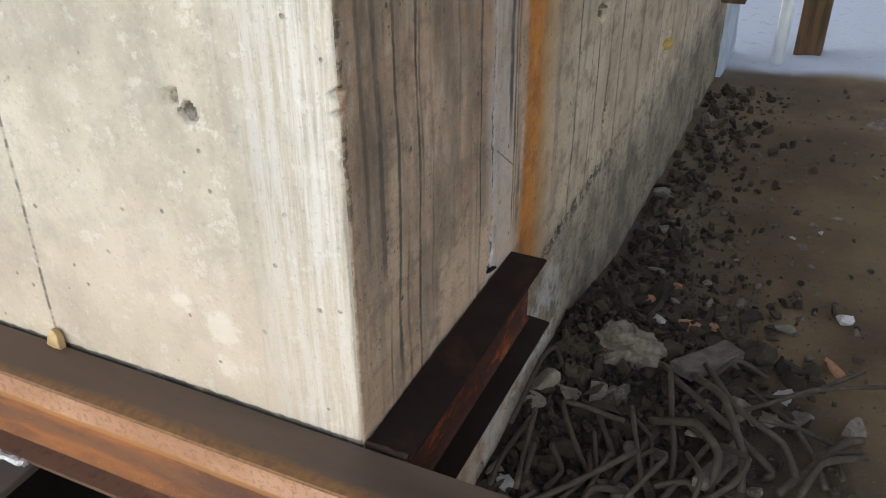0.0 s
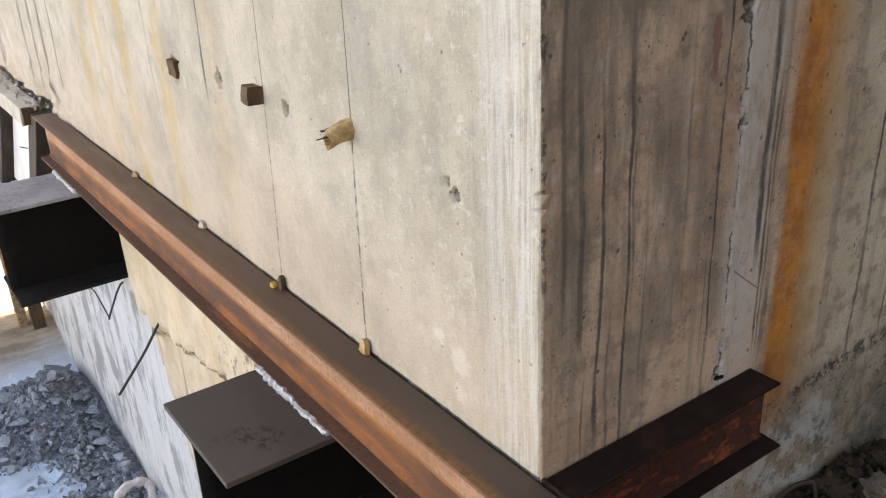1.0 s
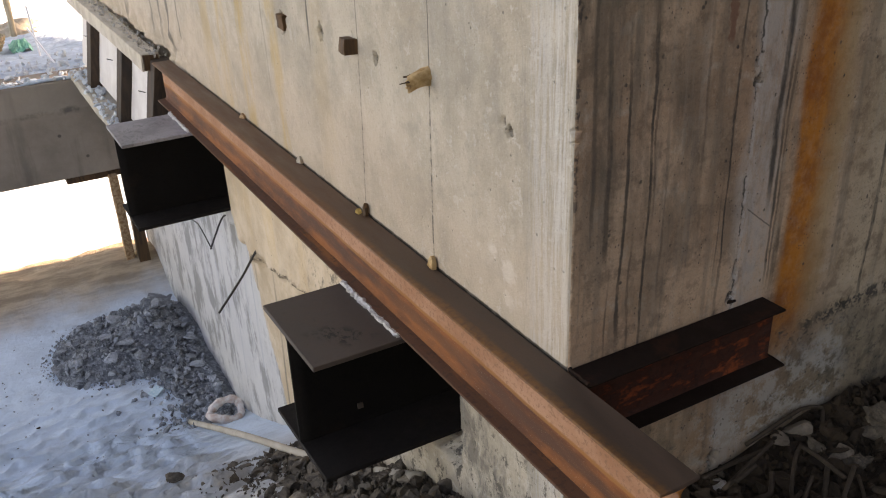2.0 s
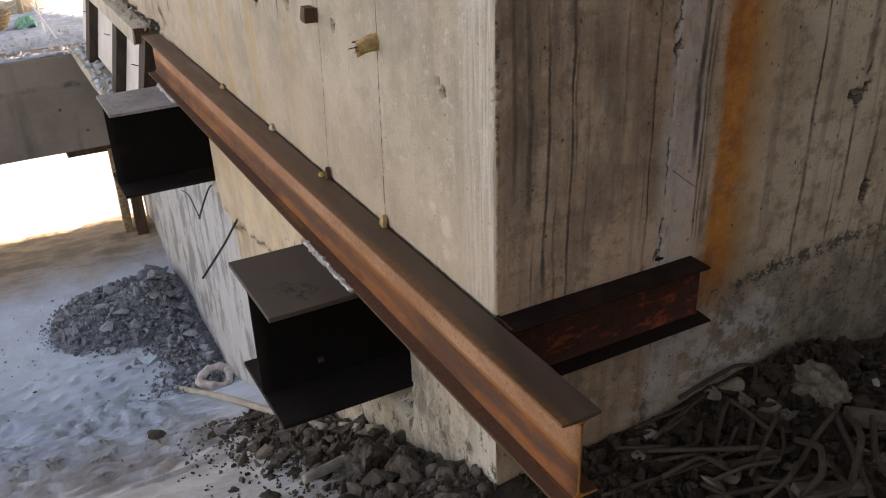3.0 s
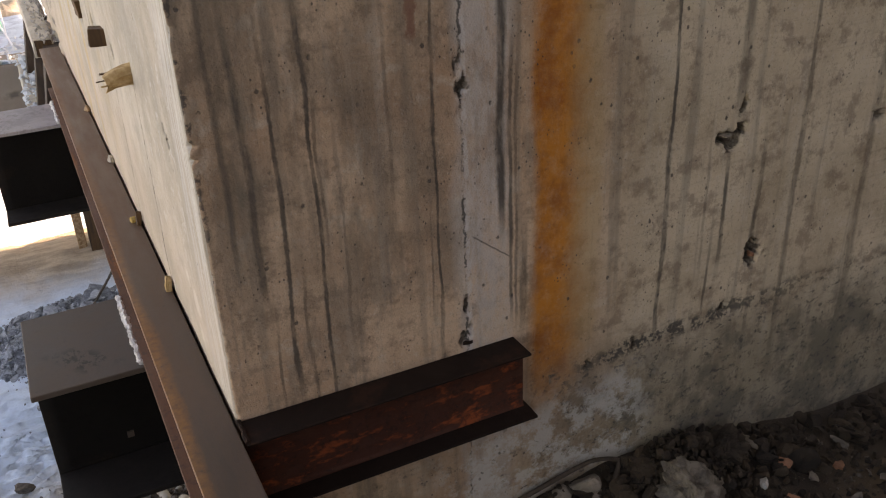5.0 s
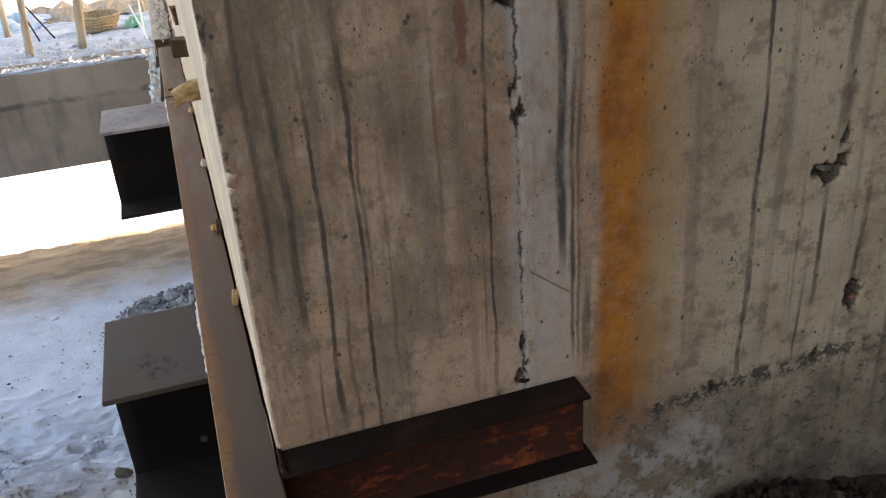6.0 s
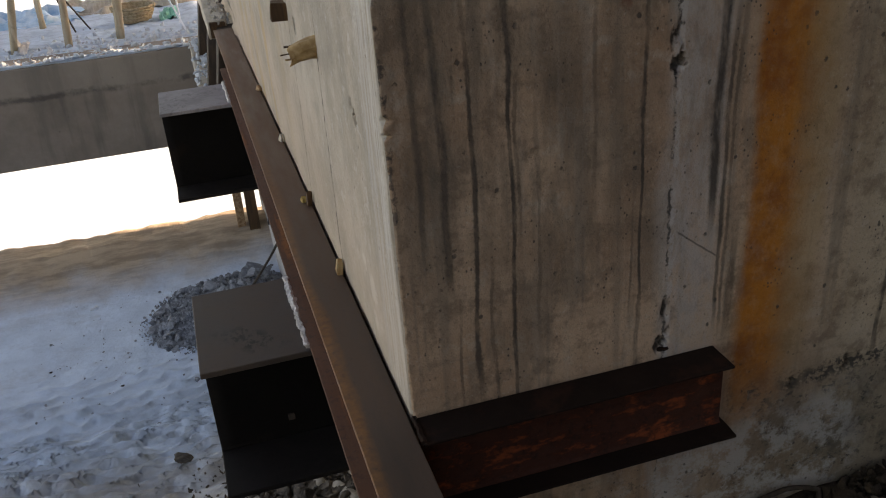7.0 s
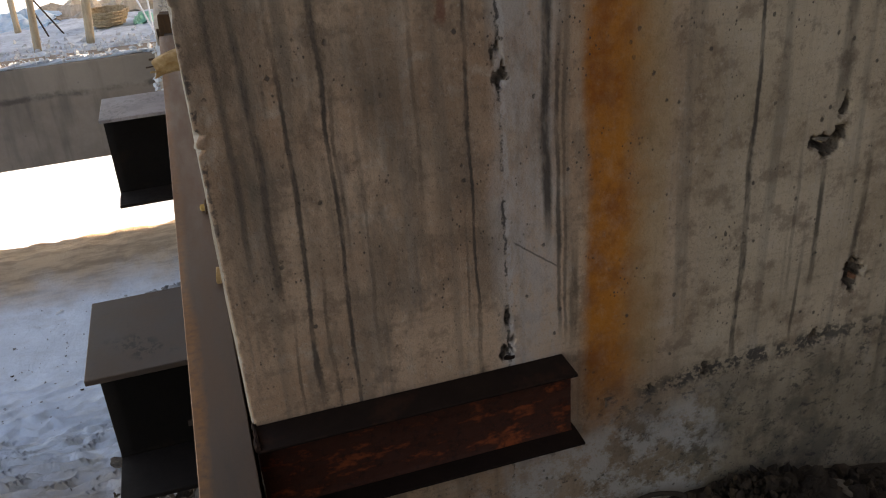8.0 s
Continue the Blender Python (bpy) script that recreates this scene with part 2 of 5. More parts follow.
def concrete_left():
    """The long face: paler, form-board seams, lime bloom and yellow runs."""
    n = Nodes("board_marked_concrete", 0.85)
    blotch, fine = n.noise(4.0, 6, 0.62), n.noise(55, 5, 0.7)
    grain = n.noise(260, 3, 0.6)
    streak = n.noise(1.0, 5, 0.6, n.vec(24, 24, 0.8))
    wob = n.noise(1.0, 3, 0.5, n.vec(9, 9, 3.0))
    col = n.mix(n.span(blotch, 0.32, 0.68), (0.385, 0.325, 0.247), (0.53, 0.456, 0.355))
    col = n.mix(n.times(n.span(streak, 0.55, 0.78), 0.2), col, (0.24, 0.22, 0.185))
    bloom = n.times(n.span(n.noise(18, 6, 0.75), 0.565, 0.63), n.span(n.y, 1.4, 0.3))
    col = n.mix(n.times(bloom, 0.45), col, (0.64, 0.61, 0.54))
    mottle = n.noise(12, 6, 0.7)
    col = n.mix(n.times(n.span(mottle, 0.5, 0.64), 0.38), col, (0.28, 0.25, 0.20))
    col = n.mix(n.times(n.span(mottle, 0.46, 0.33), 0.35), col, (0.60, 0.555, 0.47))
    col = n.mix(n.times(n.span(n.noise(1.0, 5, 0.65, n.vec(3, 3, 1.2)), 0.5, 0.68), n.span(n.z, 0.35, 0.7), 0.45), col, (0.26, 0.24, 0.20))
    # pale rubbed strip by the arris and two chalky patches
    brush = n.noise(1.0, 5, 0.7, n.vec(75, 75, 4.0))
    col = n.mix(n.times(n.band(n.y, 0.07, 0.05, 0.05, wob, 0.03), n.span(brush, 0.38, 0.64), 0.6), col, (0.66, 0.645, 0.60))
    col = n.mix(n.times(n.band(n.y, 0.15, 0.03, 0.05), n.span(brush, 0.48, 0.66), 0.35), col, (0.25, 0.235, 0.21))
    speck = n.noise(120, 4, 0.75)
    col = n.mix(n.times(n.span(speck, 0.57, 0.66), 0.36), col, (0.20, 0.175, 0.14))
    col = n.mix(n.times(n.span(speck, 0.43, 0.33), 0.2), col, (0.68, 0.64, 0.56))
    for cy, cz, r in ((0.228, 0.136, 0.024), (0.232, 0.062, 0.012), (0.30, 0.165, 0.012)):
        d = n.math("SQRT", n.math("ADD", n.math("POWER", n.math("SUBTRACT", n.y, cy), 2.0), n.math("POWER", n.math("SUBTRACT", n.z, cz), 2.0)))
        d = n.math("ADD", d, n.times(n.math("SUBTRACT", n.noise(55, 5, 0.75), 0.5), 0.075))
        col = n.mix(n.times(n.span(d, r - 0.004, r + 0.014, 1.0, 0.0), 0.6), col, (0.72, 0.67, 0.58))
    # yellow runs
    for cy, half, amount in ((1.71, 0.02, 0.6), (2.09, 0.03, 0.7), (2.38, 0.03, 0.5), (2.6, 0.05, 0.35), (1.3, 0.03, 0.15)):
        m = n.times(n.band(n.y, cy, half, 0.06, wob, 0.18), n.span(n.noise(1.0, 4, 0.6, n.vec(9, 9, 2.5)), 0.35, 0.6), n.span(n.z, -0.9, -0.4, 0.0, 1.0), amount)
        col = n.mix(m, col, (0.50, 0.31, 0.08))
    # warm strip under the long beam, part stain, part light put into the colour
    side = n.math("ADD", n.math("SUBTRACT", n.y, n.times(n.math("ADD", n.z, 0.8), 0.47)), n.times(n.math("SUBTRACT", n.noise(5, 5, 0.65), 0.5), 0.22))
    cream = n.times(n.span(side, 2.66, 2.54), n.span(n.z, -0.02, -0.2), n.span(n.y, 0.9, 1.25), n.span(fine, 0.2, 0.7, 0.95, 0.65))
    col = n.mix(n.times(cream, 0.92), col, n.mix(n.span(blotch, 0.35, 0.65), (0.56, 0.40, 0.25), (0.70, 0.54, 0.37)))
    joint = n.math("SUBTRACT", n.z, n.math("ADD", -0.60, n.times(n.span(n.y, 1.6, 2.5), -0.14)))
    crack = n.times(n.band(joint, 0.0, 0.004, 0.016, n.noise(10, 5, 0.7), 0.08), n.span(n.y, 1.25, 1.5), n.span(n.y, 3.0, 2.6), n.span(n.noise(30, 5, 0.7), 0.4, 0.52))
    col = n.mix(n.times(crack, 0.9), col, (0.10, 0.07, 0.045))
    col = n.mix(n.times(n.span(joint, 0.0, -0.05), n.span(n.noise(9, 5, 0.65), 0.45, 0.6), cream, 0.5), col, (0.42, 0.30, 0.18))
    # warm wash of rusty water low on the face
    wash = n.times(n.span(n.math("ADD", n.z, n.times(n.math("SUBTRACT", n.noise(2.6, 5, 0.65), 0.5), 0.5)), 0.5, 0.1), n.span(n.z, -0.1, 0.0), n.span(blotch, 0.3, 0.7, 0.5, 1.0))
    col = n.mix(n.times(wash, 0.45), col, (0.54, 0.39, 0.275))
    # dark line painted for the shadow in the gap behind the beam
    gap_shade = n.times(n.band(n.z, -0.004, 0.005, 0.004, n.noise(1.0, 5, 0.7, n.vec(30, 30, 30)), 0.012), n.span(n.noise(14, 4, 0.7), 0.3, 0.5, 0.6, 1.0), n.span(n.y, 3.3, 3.0))
    col = n.mix(n.times(gap_shade, 0.9), col, (0.045, 0.032, 0.022))
    # seams
    marks = [(1.365, 0.005, 0.9, 0.45, 2.5), (1.82, 0.006, 0.35, 0.2, 2.0),
             (3.12, 0.012, 0.7, 0.1, 2.0), (3.32, 0.02, 0.8, 0.05, 2.0), (3.5, 0.02, 0.7, 0.1, 0.8), (3.7, 0.02, 0.6, 0.1, 0.5), (4.4, 0.04, 0.6, 0.05, 0.5), (2.75, 0.014, 0.85, -2.2, -0.72), (3.25, 0.012, 0.8, -2.0, -0.9), (3.75, 0.02, 0.8, -1.9, -0.9), (2.2, 0.012, 0.6, -2.4, -0.75),
             (2.9, 0.012, 0.6, -1.6, -0.7), (3.5, 0.015, 0.45, -2.2, -0.9), (4.1, 0.02, 0.6, -2.2, -0.8), (2.5, 0.012, 0.4, -1.5, -0.8)]
    col = run_marks(n, n.y, col, marks, wob, (0.085, 0.08, 0.068))
    for cy, drift, amount, foot in ((0.582, 0.012, 0.85, 0.02), (1.0, 0.03, 0.7, 0.02)):
        line = n.math("ADD", n.y, n.times(n.math("SUBTRACT", n.z, 0.4), drift * 2.0))
        dots = n.math("MAXIMUM", n.span(n.noise(1.0, 4, 0.7, n.vec(3, 3, 38)), 0.42, 0.58, 0.3, 1.0), n.span(n.z, 0.49, 0.53))
        seam = n.times(n.band(line, cy, 0.0012, 0.003, fine, 0.004), dots, n.span(n.z, foot - 0.03, foot + 0.03), amount)
        col = n.mix(seam, col, (0.07, 0.065, 0.055))
    # lower pour, whiter and stained
    lower = n.times(n.span(n.z, -0.5, -0.7), n.span(side, 2.54, 2.72))
    col = n.mix(n.times(lower, 0.65), col, (0.60, 0.61, 0.62))
    col = n.mix(n.times(lower, n.span(n.noise(1.0, 6, 0.72, n.vec(4.5, 4.5, 2.2)), 0.48, 0.6), 0.75), col, (0.20, 0.19, 0.175))
    mud = n.times(n.span(n.noise(6, 5, 0.65), 0.4, 0.62), n.span(n.z, -0.5, -0.75), n.span(n.y, 1.8, 1.0))
    col = n.mix(n.times(mud, 0.7), col, (0.25, 0.22, 0.18))
    open_mortar = n.times(n.span(n.noise(1.0, 6, 0.78, n.vec(17, 17, 12)), 0.53, 0.6), n.span(n.z, -0.28, -0.42), n.span(n.y, 1.9, 1.3))
    col = n.mix(n.times(open_mortar, 0.85), col, (0.06, 0.052, 0.043))
    damp = n.times(n.span(n.noise(1.0, 6, 0.7, n.vec(7, 7, 3.5)), 0.44, 0.56), n.span(n.z, -0.22, -0.34), n.span(n.y, 0.62, 0.5), n.span(n.y, 0.05, 0.2))
    col = n.mix(n.times(damp, 0.75), col, (0.13, 0.115, 0.095))
    pits = n.times(n.span(n.cells(32), 0.09, 0.15, 1.0, 0.0), n.span(n.noise(15, 3), 0.54, 0.62))
    col = n.mix(n.times(pits, 0.6), col, (0.12, 0.11, 0.09))
    # hollows of the long face: hole shade put into the colour
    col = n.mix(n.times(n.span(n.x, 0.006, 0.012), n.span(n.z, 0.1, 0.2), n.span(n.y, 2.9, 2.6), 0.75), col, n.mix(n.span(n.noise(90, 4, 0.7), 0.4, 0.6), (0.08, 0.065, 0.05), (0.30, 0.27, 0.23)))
    height = n.math("ADD", n.times(fine, 0.5), n.math("ADD", n.times(grain, 0.15), n.times(pits, -0.8)))
    return n.done(col, n.math("ADD", height, n.times(mottle, 0.9)), 0.7, 0.008, n.span(blotch, 0.3, 0.7, 0.9, 0.75))


def concrete_plain(name, a, b, scale=2.0):
    n = Nodes(name, 0.88)
    blotch, fine = n.noise(scale, 6, 0.62), n.noise(40, 5, 0.7)
    streak = n.noise(1.0, 5, 0.6, n.vec(9, 9, 0.7))
    col = n.mix(n.span(blotch, 0.3, 0.7), a, b)
    col = n.mix(n.times(n.span(streak, 0.5, 0.7), 0.4), col, tuple(0.45 * q for q in a))
    return n.done(col, n.math("ADD", n.times(blotch, 1.0), n.times(fine, 0.4)), 0.4, 0.01)


def soil():
    """Trodden earth with cement dust, paler on the lower floor and outside."""
    n = Nodes("trodden_earth", 0.93)
    blotch, fine, grain = n.noise(2.2, 6, 0.6), n.noise(26, 6, 0.7), n.noise(170, 4, 0.7)
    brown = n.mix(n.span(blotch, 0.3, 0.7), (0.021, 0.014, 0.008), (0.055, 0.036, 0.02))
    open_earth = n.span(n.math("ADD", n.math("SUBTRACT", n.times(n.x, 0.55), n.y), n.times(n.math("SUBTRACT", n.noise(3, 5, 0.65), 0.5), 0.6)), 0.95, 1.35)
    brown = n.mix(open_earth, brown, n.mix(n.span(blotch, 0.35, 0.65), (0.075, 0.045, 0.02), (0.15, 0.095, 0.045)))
    # lower floor dust: the blue of the sky light put into its colour
    dust = n.mix(n.span(n.noise(3.1, 6, 0.65), 0.3, 0.7), (0.55, 0.65, 0.74), (0.67, 0.785, 0.89))
    lower = n.times(n.span(n.math("ADD", n.z, n.times(n.math("SUBTRACT", blotch, 0.5), 0.5)), -1.2, -1.95), 1.0)
    mid = n.mix(n.span(n.noise(6, 6, 0.65), 0.35, 0.65), (0.48, 0.475, 0.46), (0.66, 0.665, 0.66))
    col = n.mix(n.span(n.z, -0.55, -0.8), brown, mid)
    col = n.mix(lower, col, dust)
    worn = n.times(n.span(n.noise(1.0, 6, 0.7, n.vec(1.6, 3.2, 1.6)), 0.48, 0.64), lower, 0.25)
    col = n.mix(worn, col, (0.33, 0.315, 0.29))
    berm = n.band(n.y, 6.15, 0.2, 0.5, n.noise(2.2, 5, 0.6), 0.5)
    col = n.mix(n.times(berm, n.span(n.z, -1.9, -2.0), 0.95), col, n.mix(n.span(n.noise(1.0, 5, 0.65, n.vec(2.5, 14, 14)), 0.38, 0.62), (0.30, 0.205, 0.12), (0.50, 0.36, 0.225)))
    outside = n.span(n.y, 6.6, 7.0)
    col = n.mix(outside, col, (0.58, 0.68, 0.76))
    # ground beyond the wall end, bluish daylight put into the colour
    slab = n.times(n.span(n.x, 3.45, 3.6), n.span(n.z, -0.75, -0.65))
    col = n.mix(slab, col, (0.42, 0.46, 0.50))
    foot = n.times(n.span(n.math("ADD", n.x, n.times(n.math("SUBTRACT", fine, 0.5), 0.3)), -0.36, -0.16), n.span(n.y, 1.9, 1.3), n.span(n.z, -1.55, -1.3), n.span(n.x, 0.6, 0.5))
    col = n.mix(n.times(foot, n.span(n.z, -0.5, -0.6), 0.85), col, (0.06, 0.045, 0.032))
    col = n.mix(n.times(n.span(fine, 0.55, 0.72), n.span(n.z, -1.2, -0.8, 0.12, 0.35)), col, (0.06, 0.05, 0.04))
    col = n.mix(n.times(n.span(grain, 0.6, 0.75), 0.35), col, (0.40, 0.37, 0.33))
    lumps = n.noise(11, 5, 0.7)
    return n.done(col, n.math("ADD", n.math("ADD", fine, n.times(lumps, 0.7)), n.times(grain, 0.4)), 0.75, 0.014)


def stone_mat(name, a, b, dustiness=0.4):
    """Broken mortar and stone, each piece a little different, dust on it."""
    n = Nodes(name, 0.92)
    info = n.add("ShaderNodeObjectInfo").outputs["Random"]
    island = n.add("ShaderNodeNewGeometry").outputs["Random Per Island"]
    pick = n.math("FRACT", n.math("ADD", info, island))
    col = n.mix(pick, a, b)
    col = n.mix(n.times(n.span(n.noise(28, 5, 0.7), 0.42, 0.62), dustiness), col, tuple(min(0.6, 1.6 * q) for q in b))
    col = n.mix(n.times(n.span(n.noise(60, 5, 0.7), 0.55, 0.68), 0.4), col, tuple(0.4 * q for q in a))
    return n.done(col, n.noise(70, 6, 0.75), 0.6, 0.008)


def steel(name, skin, rust, deep, amount, metal=0.25, rough=0.62, stretch=(4, 4, 4), sheen=0.5):
    """Rolled section: mill scale, patches of rust and a few bare scars."""
    n = Nodes(name, rough, metal)
    n.bsdf.inputs["Specular IOR Level"].default_value = sheen
    patch = n.noise(1.0, 7, 0.65, n.vec(*stretch))
    fine, grain = n.noise(60, 5, 0.7), n.noise(320, 3, 0.6)
    col = n.mix(n.span(patch, 0.62 - amount, 0.72 - amount * 0.6), skin, rust)
    col = n.mix(n.times(n.span(fine, 0.5, 0.66), 0.6), col, deep)
    col = n.mix(n.times(n.span(grain, 0.62, 0.75), 0.25), col, tuple(min(0.8, 1.9 * q) for q in rust))
    return n.done(col, n.math("ADD", n.times(fine, 0.6), n.times(grain, 0.3)), 0.25, 0.003, n.span(patch, 0.3, 0.7, rough - 0.12, rough + 0.2))


def plate_skin(name, a, b, scuff_at=None):
    """Dusty brown plate with a few scorched scuffs where it was cut."""
    n = Nodes(name, 0.6, 0.1)
    patch, fine = n.noise(7, 6, 0.65), n.noise(80, 5, 0.7)
    col = n.mix(n.span(patch, 0.35, 0.65), a, b)
    scuff = n.times(n.span(n.noise(1.0, 5, 0.7, n.vec(42, 20, 10)), 0.52, 0.57), n.span(n.noise(5, 3), 0.44, 0.5), 0.0 if scuff_at else 0.3)
    if scuff_at:
        far = n.math("ADD", n.math("ABSOLUTE", n.times(n.math("SUBTRACT", n.x, scuff_at[0]), 0.8)), n.math("ABSOLUTE", n.math("SUBTRACT", n.math("ADD", n.y, n.times(n.x, 0.6)), scuff_at[1])))
        scuff = n.times(n.span(n.noise(1.0, 5, 0.75, n.vec(38, 26, 10)), 0.5, 0.56), n.span(far, 0.04, 0.095, 1.0, 0.0))
    col = n.mix(n.times(scuff, 0.85), col, (0.012, 0.01, 0.009))
    col = n.mix(n.times(n.span(fine, 0.55, 0.68), 0.35), col, (0.04, 0.032, 0.027))
    return n.done(col, n.times(fine, 0.6), 0.25, 0.003, n.span(patch, 0.3, 0.7, 0.5, 0.75))


def flange_top():
    """The top of the long beam: grey scale in the middle, rust creeping in from both edges."""
    n = Nodes("scaled_rusty_flange", 0.6, 0.2)
    patch, fine, grain = n.noise(1.0, 7, 0.65, n.vec(14, 2.2, 14)), n.noise(60, 5, 0.7), n.noise(320, 3, 0.6)
    col = n.mix(n.span(patch, 0.35, 0.65), (0.068, 0.043, 0.030), (0.115, 0.07, 0.047))
    off = n.math("ADD", n.math("MULTIPLY", n.math("ADD", n.x, 0.058), -1.0), n.times(n.math("SUBTRACT", patch, 0.5), 0.05))
    col = n.mix(n.times(n.span(off, 0.012, 0.036), 0.9), col, n.mix(n.span(fine, 0.35, 0.65), (0.27, 0.115, 0.035), (0.18, 0.08, 0.034)))
    col = n.mix(n.times(n.span(n.y, 0.1, 1.4), 0.6), col, (0.165, 0.083, 0.046))
    col = n.mix(n.times(n.span(fine, 0.58, 0.7), 0.4), col, (0.05, 0.036, 0.028))
    return n.done(col, n.math("ADD", n.times(fine, 0.6), n.times(grain, 0.3)), 0.25, 0.003, n.span(patch, 0.3, 0.7, 0.45, 0.75))


def web_skin():
    """The web of the long beam: a pale speckled strip above, orange and dark rust below it."""
    n = Nodes("pale_strip_rusty_web", 0.8, 0.05)
    fine, grain = n.noise(70, 5, 0.7), n.noise(300, 3, 0.6)
    along = n.noise(1.0, 6, 0.65, n.vec(5, 2.6, 10))
    patch = n.noise(1.0, 6, 0.65, n.vec(8, 3.5, 8))
    rust = n.mix(n.span(along, 0.38, 0.62), (0.28, 0.088, 0.022), (0.11, 0.036, 0.014))
    rust = n.mix(n.times(n.band(n.z, -0.152, 0.008, 0.018, patch, 0.06), 0.5), rust, (0.075, 0.037, 0.024))
    pale = n.mix(n.span(patch, 0.35, 0.65), (0.37, 0.165, 0.085), (0.48, 0.25, 0.15))
    pale = n.mix(n.times(n.span(fine, 0.5, 0.62), 0.55), pale, (0.20, 0.10, 0.055))
    edge = n.math("ADD", n.z, n.times(n.math("SUBTRACT", patch, 0.5), 0.016))
    col = n.mix(n.span(edge, -0.112, -0.105), rust, pale)
    col = n.mix(n.times(n.band(edge, -0.112, 0.003, 0.006), 0.6), col, (0.40, 0.17, 0.05))
    col = n.mix(n.times(n.span(grain, 0.62, 0.74), 0.4), col, (0.50, 0.40, 0.31))
    return n.done(col, n.math("ADD", n.times(fine, 0.7), n.times(grain, 0.3)), 0.35, 0.004)


def weathered_beam():
    """The far beam: stained, with the line of a pour joint below its top."""
    n = Nodes("weathered_beam_concrete", 0.9)
    blotch, fine = n.noise(1.6, 6, 0.65), n.noise(30, 5, 0.7)
    col = n.mix(n.span(blotch, 0.3, 0.7), (0.20, 0.155, 0.118), (0.31, 0.245, 0.19))
    col = n.mix(n.times(n.span(n.noise(1.0, 5, 0.6, n.vec(5, 5, 0.6)), 0.48, 0.66), 0.5), col, (0.085, 0.07, 0.057))
    wave = n.noise(3.5, 5, 0.7)
    col = n.mix(n.times(n.span(n.z, -0.91, -0.89), 0.3), col, (0.33, 0.28, 0.225))
    col = n.mix(n.times(n.band(n.z, -0.90, 0.008, 0.03, wave, 0.10), n.span(n.noise(2.3, 5, 0.75), 0.42, 0.6), 0.6), col, (0.035, 0.03, 0.026))
    col = n.mix(n.times(n.span(n.cells(5), 0.05, 0.09, 1.0, 0.0), 0.7), col, (0.04, 0.034, 0.028))
    return n.done(col, n.math("ADD", blotch, n.times(fine, 0.5)), 0.5, 0.012)


def timber(name, a, b, along=(40, 3, 40)):
    n = Nodes(name, 0.75)
    tone = n.add("ShaderNodeObjectInfo").outputs["Random"]
    g = n.noise(1.0, 5, 0.6, n.vec(*along), 0.4)
    col = n.mix(n.span(g, 0.35, 0.65), a, b)
    col = n.mix(n.times(tone, 0.3), col, tuple(0.6 * q for q in a))
    col = n.mix(n.times(n.span(n.noise(18, 5, 0.7), 0.55, 0.7), 0.4), col, tuple(0.4 * q for q in a))
    return n.done(col, g, 0.4, 0.004)


def plain(name, a, b, rough=0.7, scale=12.0, metal=0.0):
    n = Nodes(name, rough, metal)
    col = n.mix(n.span(n.noise(scale, 5, 0.65), 0.35, 0.65), a, b)
    return n.done(col, n.noise(scale * 5, 4, 0.7), 0.3, 0.004)


M_RIGHT, M_LEFT, M_SOIL = concrete_right(), concrete_left(), soil()
M_CEIL = concrete_plain("soffit_concrete", (0.20, 0.19, 0.17), (0.30, 0.285, 0.26))
M_FAR = weathered_beam()
M_DECK = concrete_plain("dusty_slab", (0.37, 0.455, 0.53), (0.53, 0.63, 0.72), 5.0)
M_ROCK = stone_mat("broken_mortar", (0.05, 0.041, 0.031), (0.21, 0.175, 0.135))
M_ROCK_BLUE = stone_mat("grey_rubble", (0.075, 0.082, 0.092), (0.33, 0.35, 0.37))
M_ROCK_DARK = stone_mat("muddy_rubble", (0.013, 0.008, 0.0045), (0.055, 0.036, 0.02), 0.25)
M_CLOD = stone_mat("dry_earth_clod", (0.022, 0.017, 0.012), (0.125, 0.10, 0.077), 0.45)
M_ROCK_PALE = stone_mat("white_mortar_lump", (0.42, 0.46, 0.49), (0.62, 0.67, 0.70))
M_ROCK_CREAM = stone_mat("cream_mortar_lump", (0.30, 0.275, 0.235), (0.48, 0.45, 0.40))
M_BRICK = stone_mat("brick_bit", (0.22, 0.09, 0.045), (0.34, 0.16, 0.09))
M_TOP = flange_top()
M_SIDE = steel("orange_rusty_steel", (0.115, 0.046, 0.021), (0.26, 0.096, 0.03), (0.05, 0.026, 0.017), 0.06, 0.1, 0.72, (22, 1.6, 14))
M_WEB = web_skin()
M_END = steel("fresh_cut_rust", (0.50, 0.19, 0.035), (0.56, 0.25, 0.05), (0.30, 0.10, 0.02), 0.1, 0.05, 0.8, (12, 12, 12))
M_REDWEB = steel("red_flaking_steel", (0.07, 0.022, 0.012), (0.30, 0.068, 0.022), (0.022, 0.01, 0.008), 0.10, 0.0, 0.75, (16, 16, 34), 0.3)
M_DARK = steel("dark_rusty_flange", (0.020, 0.012, 0.009), (0.042, 0.02, 0.013), (0.016, 0.01, 0.008), 0.06, 0.0, 0.7, (6, 6, 6), 0.1)
# bracket web and lower plate: shade under the top plate put into the colour
M_BLACK = steel("shaded_mill_scale", (0.009, 0.0075, 0.0065), (0.017, 0.012, 0.009), (0.006, 0.005, 0.0045), 0.05, 0.0, 0.75, (4, 4, 4), 0.08)
M_SHELF = steel("shaded_lower_plate", (0.017, 0.013, 0.011), (0.027, 0.02, 0.015), (0.01, 0.008, 0.007), 0.06, 0.0, 0.7, (6, 6, 6), 0.15)
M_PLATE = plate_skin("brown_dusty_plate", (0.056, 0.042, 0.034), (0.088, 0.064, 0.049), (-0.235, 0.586))
